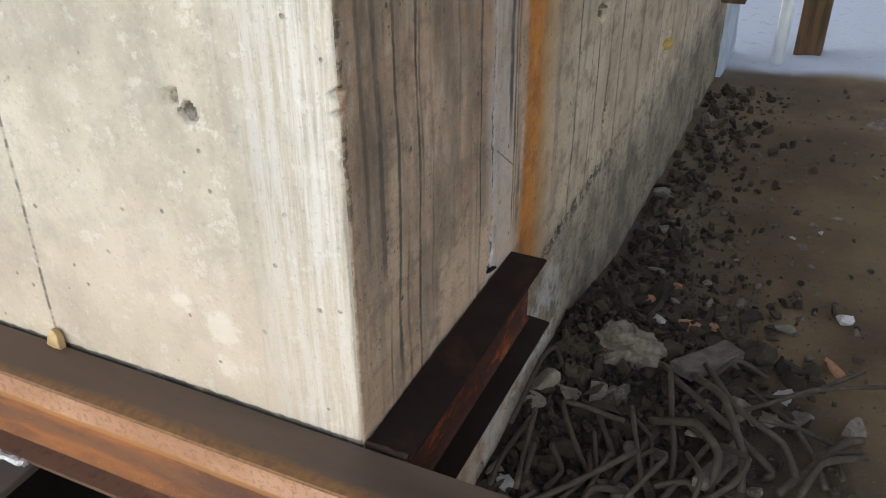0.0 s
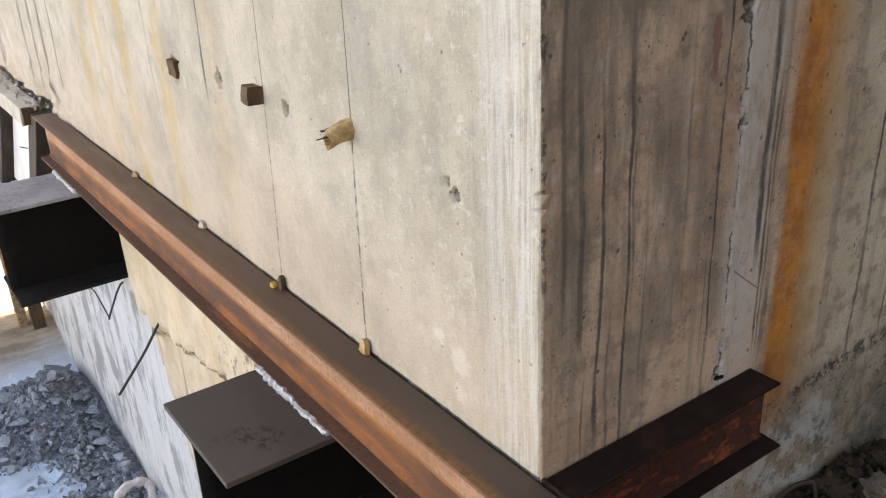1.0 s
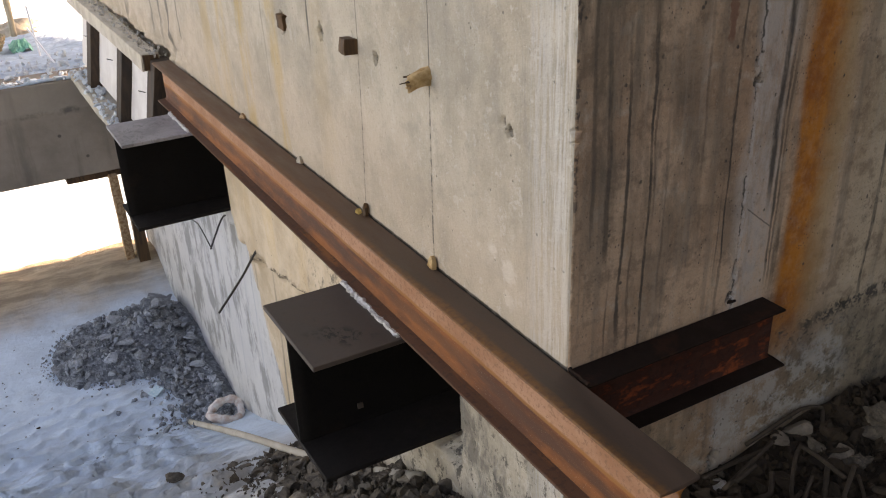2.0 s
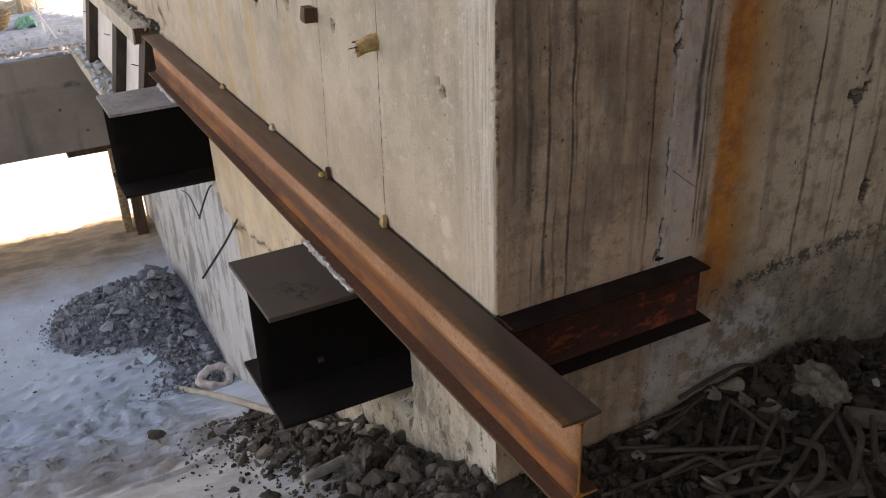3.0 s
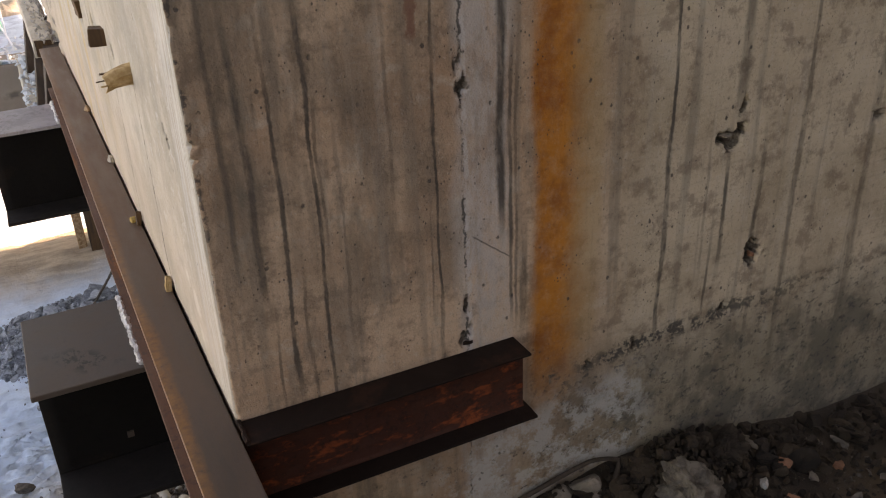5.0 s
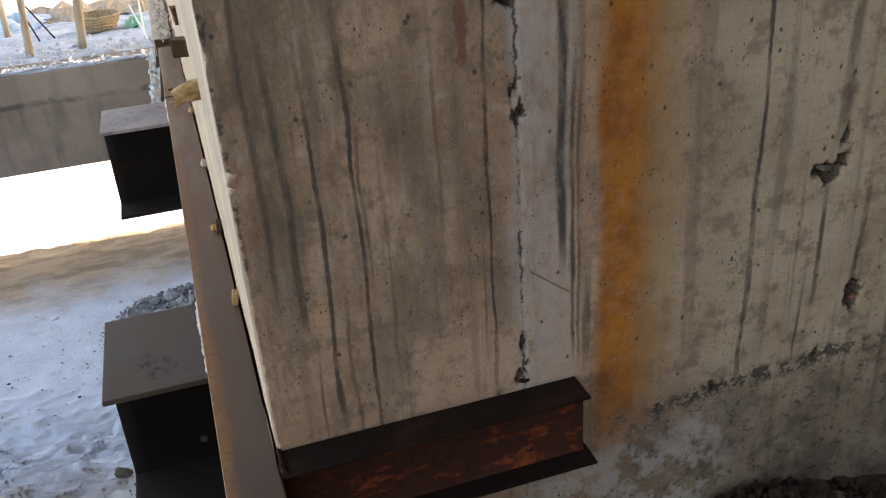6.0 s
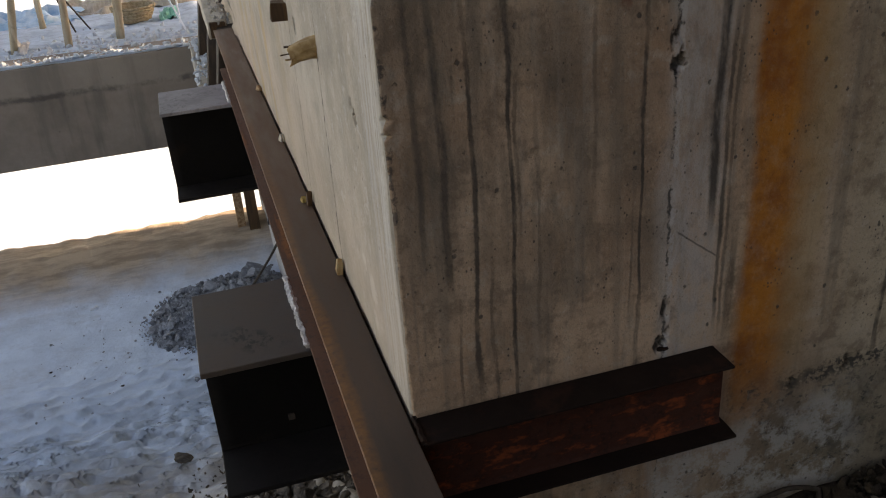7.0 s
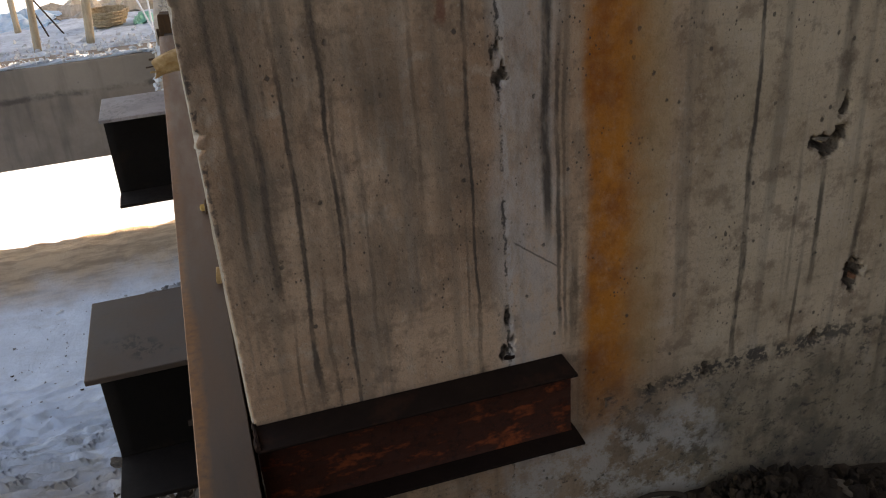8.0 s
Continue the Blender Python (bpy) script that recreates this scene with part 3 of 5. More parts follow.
# far top plate: the sheen of the sky put into a paler colour
M_PLATE_PALE = plate_skin("pale_sky_sheen_plate", (0.20, 0.185, 0.185), (0.34, 0.315, 0.315))
M_WELD = plain("weld_slag", (0.38, 0.36, 0.34), (0.62, 0.60, 0.58), 0.5, 60, 0.3)
M_REBAR = steel("muddy_reinforcement", (0.05, 0.036, 0.025), (0.105, 0.077, 0.054), (0.03, 0.021, 0.015), 0.1, 0.15, 0.75, (30, 30, 30))
M_ROD = plain("black_rod_steel", (0.03, 0.026, 0.022), (0.055, 0.045, 0.036), 0.6, 40, 0.4)
M_WOOD = timber("splintered_pine", (0.25, 0.125, 0.05), (0.50, 0.32, 0.18))
M_WOOD_OLD = timber("dark_form_timber", (0.022, 0.013, 0.008), (0.06, 0.034, 0.019), (30, 30, 3))
M_PAPER = plain("brown_paper", (0.36, 0.21, 0.085), (0.56, 0.38, 0.19), 0.8, 30)
M_WOOD_DARK = timber("old_brown_timber", (0.055, 0.027, 0.011), (0.14, 0.068, 0.024), (30, 30, 3))
M_WOOD_YELLOW = timber("yellow_wedge_wood", (0.42, 0.25, 0.06), (0.58, 0.38, 0.12))
M_STICK = timber("bleached_stick", (0.42, 0.36, 0.28), (0.58, 0.51, 0.41), (20, 5, 5))
M_BOARD = plain("pale_plywood", (0.60, 0.55, 0.51), (0.70, 0.66, 0.62), 0.7, 4)
M_SCRAP = plain("muddy_plank", (0.06, 0.05, 0.038), (0.12, 0.10, 0.08), 0.85, 30)
M_PIPE = plain("dusty_pipe", (0.24, 0.21, 0.17), (0.34, 0.30, 0.25), 0.7, 20)
M_PVC = plain("white_plastic_pipe", (0.66, 0.70, 0.74), (0.74, 0.77, 0.80), 0.4, 5)
M_CLOTH = plain("pink_white_sacking", (0.55, 0.40, 0.33), (0.70, 0.66, 0.62), 0.9, 22)
M_PACKET = plain("pale_blue_packet", (0.42, 0.62, 0.68), (0.65, 0.76, 0.78), 0.5, 60)
M_GREEN = plain("green_netting", (0.10, 0.42, 0.32), (0.25, 0.58, 0.45), 0.8, 14)
M_TARP = plain("blue_tarpaulin", (0.20, 0.42, 0.62), (0.62, 0.74, 0.82), 0.5, 3)
M_BASKET = plain("woven_cane", (0.26, 0.19, 0.11), (0.42, 0.33, 0.21), 0.85, 40)
M_BAMBOO = timber("bamboo_pole", (0.36, 0.29, 0.19), (0.52, 0.44, 0.32), (30, 30, 3))


# ---- building blocks ----
def thing(name, label, category, group="", kind="", at=(0, 0, 0)):
    ob = new(name)
    ob.location = at
    ob.empty_display_size = 0.1
    return tagged(ob, label, category, group, kind)


def raw(name, verts, faces, mat, parent=None, label="", smooth=False):
    """One mesh object from vertices and faces."""
    me = bpy.data.meshes.new(name)
    me.from_pydata([tuple(v) for v in verts], [], faces)
    for m in mat if isinstance(mat, (list, tuple)) else (mat,):
        me.materials.append(m)
    me.polygons.foreach_set("use_smooth", [smooth] * len(me.polygons))
    me.update()
    ob = new(name, me)
    if parent is not None:
        ob.parent = parent
    return tagged(ob, label)


def part(name, bm, mat, parent=None, label="", smooth=False):
    me = bpy.data.meshes.new(name)
    bm.to_mesh(me)
    bm.free()
    for m in mat if isinstance(mat, (list, tuple)) else (mat,):
        me.materials.append(m)
    me.polygons.foreach_set("use_smooth", [smooth] * len(me.polygons))
    me.update()
    ob = new(name, me)
    if parent is not None:
        ob.parent = parent
    return tagged(ob, label)


def rough_box(lo, hi, bevel=0.003, jitter=0.0, cuts=0, seed=0):
    """A box between two corners with worn edges; jitter knocks its vertices about."""
    bm = bmesh.new()
    bmesh.ops.create_cube(bm, size=1.0)
    lo, hi = Vector(lo), Vector(hi)
    for v in bm.verts:
        v.co = Vector(((lo[i] + hi[i]) / 2 + v.co[i] * (hi[i] - lo[i])) for i in range(3))
    if bevel:
        bmesh.ops.bevel(bm, geom=list(bm.edges), offset=bevel, segments=2, affect="EDGES", profile=0.6)
    if cuts:
        bmesh.ops.subdivide_edges(bm, edges=[e for e in bm.edges if e.calc_length() > 0.03], cuts=cuts, use_grid_fill=True)
    if jitter:
        for v in bm.verts:
            v.co += noise.noise_vector(v.co * 14 + Vector((seed, 0, 0))) * jitter
    return bm


def tube(points, radius, sides=8, wobble=0.0, seed=0):
    """A bent rod through the points, as one closed mesh."""
    pts = [Vector(p) for p in points]
    fine = []
    for a in range(len(pts) - 1):
        p0, p1, p2, p3 = pts[max(a - 1, 0)], pts[a], pts[a + 1], pts[min(a + 2, len(pts) - 1)]
        for k in range(5):
            u = k / 5
            bend = 0.5 * ((2 * p1) + (p2 - p0) * u + (2 * p0 - 5 * p1 + 4 * p2 - p3) * u * u + (3 * p1 - p0 - 3 * p2 + p3) * u**3)
            fine.append(bend.lerp(p1.lerp(p2, u), 0.45))
    fine.append(pts[-1])
    bm = bmesh.new()
    rings = []
    side = None
    for i, p in enumerate(fine):
        way = (fine[min(i + 1, len(fine) - 1)] - fine[max(i - 1, 0)]).normalized()
        side = way.orthogonal().normalized() if side is None else (side - way * side.dot(way)).normalized()
        other = way.cross(side)
        r = radius * (1 + wobble * noise.noise(p * 30 + Vector((seed, 1, 2))))
        rings.append([bm.verts.new(p + r * (math.cos(2 * math.pi * k / sides) * side + math.sin(2 * math.pi * k / sides) * other)) for k in range(sides)])
    for a, b in zip(rings, rings[1:]):
        for k in range(sides):
            bm.faces.new((a[k], a[(k + 1) % sides], b[(k + 1) % sides], b[k]))
    bm.faces.new(rings[0][::-1])
    bm.faces.new(rings[-1])
    return bm


def rock_shape(seed, flat=0.7, level=2, rag=0.35):
    """A broken lump of unit size: a ball cut by a few planes and roughened."""
    rnd = random.Random(seed)
    bm = bmesh.new()
    bmesh.ops.create_icosphere(bm, subdivisions=level, radius=1.0)
    cuts = [(Vector((rnd.gauss(0, 1), rnd.gauss(0, 1), rnd.gauss(0, 1))).normalized(), rnd.uniform(0.35, 0.8)) for _ in range(9)]
    for v in bm.verts:
        for way, far in cuts:
            over = v.co.dot(way) - far
            if over > 0:
                v.co -= way * over
        v.co += noise.noise_vector(v.co * 2.3 + Vector((seed * 3.7, 0, 0))) * rag * 0.45
        v.co.z *= flat
    return bm


ROCKS = []
for k in range(14):
    rb = rock_shape(k, 0.45 + 0.05 * (k % 7), 2)
    rb.verts.ensure_lookup_table()
    for index, v in enumerate(rb.verts):
        v.index = index
    ROCKS.append((np.array([v.co[:] for v in rb.verts]), [[v.index for v in f.verts] for f in rb.faces]))
    rb.free()


def rock_stuff(name, spots, mat, label, category, seed):
    """Uncounted rubble: one mesh of many lumps. spots: x, y, z, size."""
    rnd = np.random.RandomState(seed)
    verts, faces, base = [], [], 0
    for x, y, z, size in spots:
        v, f = ROCKS[rnd.randint(len(ROCKS))]
        turn = np.array(Euler(rnd.uniform(-3, 3, 3)).to_matrix())
        w = (v * rnd.uniform(0.6, 1.35, 3)) @ turn.T * size + (x, y, z)
        verts.append(w)
        faces += [[q + base for q in face] for face in f]
        base += len(w)
    return tagged(raw(name, np.concatenate(verts), faces, mat), label, category, kind="stuff")


ROCK_MESH = {}


def stone(name, x, y, z, size, mat, label, category="stone", group="", seed=0, flat=1.0):
    """A single lump that can be picked out; alike lumps share a mesh."""
    key = (seed % 14, mat.name)
    if key not in ROCK_MESH:
        v, f = ROCKS[seed % 14]
        me = bpy.data.meshes.new(name)
        me.from_pydata([tuple(q) for q in v], [], f)
        me.materials.append(mat)
        ROCK_MESH[key] = me
    rnd = random.Random(seed * 7 + 1)
    ob = new(name, ROCK_MESH[key])
    ob.matrix_world = pose(x, y, z, rnd.uniform(-25, 25), rnd.uniform(-25, 25), rnd.uniform(0, 360)) @ Matrix.Diagonal((size * rnd.uniform(0.8, 1.3), size * rnd.uniform(0.7, 1.1), size * flat * rnd.uniform(0.7, 1.1), 1))
    return tagged(ob, label, category, group)


def smooth_step(v, a, b):
    u = np.clip((np.asarray(v, float) - a) / (b - a), 0, 1)
    return u * u * (3 - 2 * u)


def noise2(x, y, scale, seed=0.0, depth=3):
    return noise.fractal(Vector((x * scale, y * scale, seed)), 0.9, 2.0, depth)


# ---- ground ----
def ground_height(x, y):
    """Upper level by the short face, a ramp down along the long face, the lower floor, an earth bank, the open ground beyond."""
    rag = noise2(x, y, 1.1, 1.0) * 0.03 + noise2(x, y, 7.0, 5.0) * 0.008 + (noise2(x, y, 19.0, 6.0, 2) * 0.004 if -2.6 < x < 0.3 and 1.0 < y < 5.6 else 0.0)
    if y < 0.1:
        z = -0.50 + rag
        near = math.exp(-((x - 0.95) / 0.35) ** 2) * math.exp(-(y / 0.3) ** 2)
        z += 0.05 * near - 0.07 * float(smooth_step(x, 1.15, 1.6)) * math.exp(-(y / 0.6) ** 2)
        z -= 0.05 * float(smooth_step(x, 0.1, -0.2))
        return z
    ramp = -0.55 - 0.522 * (y - 0.1)
    floor_z = -2.45
    z = max(ramp, floor_z) + rag * 0.8
    if ramp > floor_z - 0.5 and x < 0.3:
        along = y - 0.16 * x
        fade = float(smooth_step(y, 1.0, 1.8)) * float(smooth_step(y, 4.9, 3.4)) * float(smooth_step(x, -0.1, -0.5))
        tread = noise2(x, y, 5.0, 8.0, 2) * 0.045
        lines = (along + tread + 0.035 * abs(math.sin(x * 17.0 + 3.0 * noise2(x, y, 1.5, 9.0, 1)))) / 0.14
        part_way = (lines - math.floor(lines)) * 0.14
        crest = part_way / 0.016 if part_way < 0.016 else max(0.0, 1.0 - (part_way - 0.016) / 0.06)
        z += 0.065 * fade * crest * max(0.15, 0.8 + 0.8 * noise2(x, y, 3.5, 2.0)) + 0.006 * fade * noise2(x, y, 26.0, 3.0)
    if y > 5.4:
        crest = float(smooth_step(y, 5.5, 6.15)) * float(smooth_step(y, 7.0, 6.3))
        z += crest * (0.23 + 0.03 * noise2(x, y, 3.0, 4.0)) - 0.2 * float(smooth_step(y, 6.3, 7.2))
    return z


def spaced(edges):
    """Coordinates with a spacing of their own for each stretch: (from, to, step)."""
    out = []
    for a, b, s in edges:
        out += list(np.linspace(a, b, max(1, round((b - a) / s)), endpoint=False))
    return out + [edges[-1][1]]


gx = spaced([(-600, -60, 60), (-60, -8, 4), (-8, -2.6, 0.25), (-2.6, -1.6, 0.035), (-1.6, 0.2, 0.022), (0.2, 1.8, 0.035), (1.8, 4.2, 0.06), (4.2, 12, 0.8), (12, 60, 6), (60, 600, 60)])
gy = spaced([(-600, -60, 60), (-60, -6, 4), (-6, -1.2, 0.2), (-1.2, 1.2, 0.035), (1.2, 4.4, 0.0125), (4.4, 5.2, 0.035), (5.2, 7.4, 0.05), (7.4, 14, 0.5), (14, 60, 5), (60, 600, 60)])
gverts = [(x, y, ground_height(x, y)) for y in gy for x in gx]
nx = len(gx)
gfaces = [(j * nx + i, j * nx + i + 1, (j + 1) * nx + i + 1, (j + 1) * nx + i) for j in range(len(gy) - 1) for i in range(nx - 1)]
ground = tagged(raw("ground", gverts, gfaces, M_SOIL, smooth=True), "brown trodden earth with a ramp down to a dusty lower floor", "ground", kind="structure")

# ---- the concrete wall with its corner ----
HOLES = [(-1.595, 0.49, 0.028, 0.05), (-0.226, 0.476, 0.012, 0.025), (-0.25, 0.495, 0.010, 0.012), (-0.875, 0.511, 0.014, 0.025), (-1.262, 0.511, 0.02, 0.014),
         (-2.9, -0.88, 0.03, 0.03), (1.255, 0.024, 0.027, 0.10), (1.985, 0.0, 0.035, 0.05), (1.145, 0.328, 0.018, 0.055), (1.17, 0.335, 0.02, 0.06), (1.175, 0.395, 0.014, 0.03), (1.118, 0.335, 0.013, 0.03),
         (0.478, 0.765, 0.02, 0.06), (0.484, 0.028, 0.012, 0.02), (0.491, 0.05, 0.008, 0.012), (0.487, 0.10, 0.010, 0.02), (0.49, 0.556, 0.014, 0.02), (0.483, 0.60, 0.010, 0.012), (1.98, -0.49, 0.03, 0.05), (2.85, -0.52, 0.04, 0.05),
         (1.62, 0.30, 0.012, 0.02), (0.49, -0.46, 0.02, 0.04), (2.7, 0.12, 0.03, 0.04), (0.238, 0.445, 0.006, 0.008), (0.176, 0.434, 0.006, 0.006), (0.735, 0.005, 0.006, 0.008), (0.79, -0.145, 0.012, 0.015), (0.92, -0.13, 0.014, 0.015), (1.18, -0.11, 0.015, 0.015), (0.70, -0.15, 0.010, 0.012)]


# broken openings round the two brackets: from y, to y, from z, to z
POCKETS = [(0.485, 1.05, -0.625, -0.19), (2.69, 3.22, -0.652, -0.19)]


def wall_offset(s, z):
    """How far the face lies in front of (+) its plane. s < 0: the long face, s > 0: the short one."""
    y = -s
    out = noise2(s, z, 2.0, 11.0) * 0.003 + noise2(s, z, 12.0, 12.0) * 0.0008
    low = float(smooth_step(z, -0.22, -0.5))
    if s > -1.8 and low > 0:
        out += low * 0.005 * noise2(s, z, 9.0, 13.0, 4) - low * 0.02 * max(0.0, noise2(s, z, 24.0, 14.0, 3) - 0.45) * max(0.0, noise2(s, z, 4.0, 35.0, 2)) * 2
    for p0, p1, q0, q1 in POCKETS:
        if s < 0 and p0 - 0.03 < y < p1 + 0.03 and q0 - 0.03 < z < q1 + 0.03:
            ragged = 0.014 * noise2(y, z, 13.0, 33.0, 3)
            edge = min(y - p0, p1 - y, z - q0, q1 - z) + ragged
            out -= 0.24 * float(smooth_step(edge, -0.003, 0.006))
    if s < 0:
        for seam in (0.58, 0.995, 1.365):
            d = abs(y - seam)
            if d < 0.012:
                out -= 0.0025 * (1 - d / 0.012)
        joint = -0.60 - 0.14 * float(smooth_step(y, 1.6, 2.5)) + 0.04 * noise2(y, 0.0, 6.0, 15.0)
        below = float(smooth_step(z, joint + 0.015, joint - 0.02)) if y > 1.0 else 0.0
        out -= below * min(0.06, max(0.0, 0.02 * (y - 1.0)))
        side = y - 0.47 * (z + 0.8) + 0.05 * noise2(y, z, 5.0, 34.0)
        if z < -0.15:
            out -= 0.035 * float(smooth_step(side, 2.60, 2.66)) + 0.05 * float(smooth_step(y, 2.8, 4.2))
        if 1.2 < y < 3.0:
            lip = math.exp(-((z - joint) / 0.03) ** 2)
            out += lip * 0.03 * noise2(y, z, 11.0, 16.0, 4) - 0.03 * lip * max(0.0, noise2(y, z, 6.0, 17.0, 2))
        if y > 3.45 and -0.9 < z < 0.03 + 0.03 * noise2(y, 0, 3.0, 18.0):
            out -= 0.14 * float(smooth_step(y, 3.45, 3.49))
        if y > 3.0 and z > -0.02:
            out += 0.02 * noise2(y, z, 9.0, 19.0, 4) * float(smooth_step(z, 0.35, 0.02))
    else:
        d = abs(s - 0.487 - 0.006 * noise2(z, 0.0, 6.0, 20.0))
        if d < 0.02:
            out -= 0.006 * (1 - d / 0.02) * max(0.0, noise2(s, z, 17.0, 21.0, 4) - 0.1)
        if 0.62 < s < 1.6:
            d = abs(z + 0.142 - 0.03 * (s - 0.6) - 0.02 * noise2(s, 0.0, 5.0, 22.0))
            if d < 0.02:
                out -= 0.012 * (1 - d / 0.02) * max(0.0, noise2(s, z, 18.0, 23.0, 3))
    for hs, hz, r, deep in HOLES:
        d = math.hypot(s - hs, (z - hz) * 0.8) + 0.75 * r * noise2(s, z, 52.0, 24.0, 4)
        if d < r * 1.3:
            out -= deep * float(smooth_step(d, r * 1.06, r * 0.96))
    return out


def thinned(values):
    """Sorted, without those that crowd the one before."""
    out = []
    for v in sorted(values):
        if not out or v - out[-1] > 0.0018:
            out.append(v)
    return out


def build_wall():
    cols = spaced([(-6.3, -3.4, 0.035), (-3.4, -1.6, 0.022), (-1.6, -0.03, 0.0125), (-0.03, -0.006, 0.004), (-0.006, 0.006, 0.002), (0.006, 0.03, 0.004), (0.03, 1.35, 0.0115), (1.35, 3.38, 0.022)])
    rows = spaced([(-2.7, -0.9, 0.03), (-0.9, 0.85, 0.0125), (0.85, 3.02, 0.2)])
    for hs, hz, r, deep in HOLES:
        if -1.7 < hs < 1.3 and r > 0.011:
            cols += list(np.arange(hs - 1.4 * r, hs + 1.4 * r, 0.0038))
            rows += list(np.arange(hz - 1.7 * r, hz + 1.7 * r, 0.0038))
    cols, rows = thinned(cols), thinned(rows)
    verts, nc = [], len(cols)
    for z in rows:
        chip = 0.0025 + 0.0015 * noise2(0.0, z, 9.0, 31.0, 3) + 0.009 * max(0.0, noise2(0.0, z, 48.0, 32.0, 4) - 0.12)
        chip += 0.010 * math.exp(-((z - 0.537) / 0.007) ** 2) + 0.007 * math.exp(-((z - 0.513) / 0.004) ** 2) + 0.010 * math.exp(-((z - 0.72) / 0.008) ** 2)
        for s in cols:
            d = wall_offset(s, z)
            if s < 0:
                p = Vector((-d, -s, z))
            else:
                p = Vector((s, -d, z))
            if abs(s) < 0.03:
                # the worn arris
                cut = chip - (p.x + p.y) * 0.7071
                if cut > 0:
                    p += Vector((cut * 0.7071, cut * 0.7071, 0))
            verts.append(p)
    faces, side = [], []
    for j in range(len(rows) - 1):
        for i in range(nc - 1):
            faces.append((j * nc + i, j * nc + i + 1, (j + 1) * nc + i + 1, (j + 1) * nc + i))
            side.append(1 if cols[i] >= 0 else 0)
    # back and ends close the block
    b = len(verts)
    for x, y in ((0.5, 6.3), (0.5, 0.5), (3.38, 0.5)):
        verts += [Vector((x, y, rows[0])), Vector((x, y, rows[-1]))]
    top = (len(rows) - 1) * nc
    faces += [(0, b, b + 1, top), (b, b + 2, b + 3, b + 1), (b + 2, b + 4, b + 5, b + 3), (b + 4, nc - 1, top + nc - 1, b + 5)]
    side += [0, 0, 1, 1]
    c = len(verts)
    verts += [Vector(p) for p in ((0.0, 6.3, 3.016), (0.0, 0.0, 3.016), (3.38, 0.0, 3.016), (0.5, 6.3, 3.016), (0.5, 0.5, 3.016), (3.38, 0.5, 3.016))]
    faces += [(c, c + 1, c + 4, c + 3), (c + 1, c + 2, c + 5, c + 4)]
    side += [0, 1]
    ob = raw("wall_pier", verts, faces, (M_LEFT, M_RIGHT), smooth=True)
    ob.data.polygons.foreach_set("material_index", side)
    return tagged(ob, "grey cast concrete wall corner with rust runs and board seams", "wall", kind="structure")


wall = build_wall()


def slab(name, lo, hi, mat, label, category):
    return tagged(part(name, rough_box(lo, hi, 0.01), mat), label, category, kind="structure")


# unseen soffit; its extent sets how much sky light gets in
slab("ceiling", (-1.2, -6.0, 3.02), (3.0, 3.0, 3.3), M_CEIL, "unseen dark concrete soffit, sized to hold back sky light", "ceiling")
# unseen wall added to close the place behind the camera
slab("wall_back", (-9, -7.2, -1.0), (9.0, -6.95, 3.2), M_CEIL, "unseen plain concrete wall added behind", "wall")
# unseen tall wall added to keep the sun out
slab("wall_sun_block", (9.0, -7.2, -1.0), (9.25, 6.2, 8.0), M_CEIL, "unseen plain concrete wall added to block the sun", "wall")
# unseen deck implied by the props, sized to shade the far slab
slab("ceiling_2", (-2.6, 6.35, 5.0), (13.0, 12.5, 5.15), M_CEIL, "unseen propped formwork deck keeping sun off the far slab", "ceiling")


def far_beam():
    """The deep beam across the end, its upper edge ragged, with the slab behind it."""
    bm = rough_box((-3.2, 6.165, -1.47), (0.45, 6.55, -0.665), 0.012, 0.0, 8)
    for v in bm.verts:
        v.co += Vector((0, -1, 0.3)) * 0.012 * noise2(v.co.x, v.co.z, 3.0, 41.0)
    ob = part("far_beam", bm, M_FAR, smooth=False)
    return tagged(ob, "brown-grey concrete beam with a weathered construction joint", "beam", kind="structure")


far_beam()


def far_slab():
    xs, ys = spaced([(-3.2, 0.3, 0.05)]), spaced([(6.19, 7.6, 0.04), (7.6, 12.0, 0.15)])
    verts = []
    for y in ys:
        for x in xs:
            z = -0.65 - 0.1 * max(0.0, y - 6.2) + 0.02 * noise2(x, y, 3.0, 51.0) + 0.018 * noise2(x, y, 14.0, 52.0)
            verts.append((x, y + (0.03 * noise2(x, 0, 8.0, 53.0) if y < 6.2 else 0), z))
    n = len(xs)
    faces = [(j * n + i, j * n + i + 1, (j + 1) * n + i + 1, (j + 1) * n + i) for j in range(len(ys) - 1) for i in range(n - 1)]
    b, m = len(verts), len(ys)
    verts += [(x, ys[0] + 0.02, -0.85) for x in (xs[0], xs[-1])] + [(x, ys[-1], -1.42) for x in (xs[0], xs[-1])]
    faces += [tuple([b, b + 1] + [i for i in range(n - 1, -1, -1)]), (b, b + 2, b + 3, b + 1)]
    faces += [tuple([b + 2, b] + [j * n for j in range(m)]), tuple([b + 1, b + 3] + [j * n + n - 1 for j in range(m - 1, -1, -1)])]
    faces += [tuple([b + 3, b + 2] + [(m - 1) * n + i for i in range(n)])]
    return tagged(raw("far_slab", verts, faces, M_DECK), "dusty concrete slab strewn with mortar crumbs", "slab", kind="structure")


far_slab()


# ---- steel ----
def flange(width, thick, length, taper=0.0, axis="y", wear=0.0015):
    """A flange plate from 0 to length along its axis, centred across, its upper face at z 0; taper: thicker at the root."""
    bm = bmesh.new()
    h = width / 2
    prof = [(-h, 0), (h, 0), (h, -thick + taper), (0.10 * width, -thick - taper), (-0.10 * width, -thick - taper), (-h, -thick + taper)]
    return extrude(bm, prof, length, axis, wear)


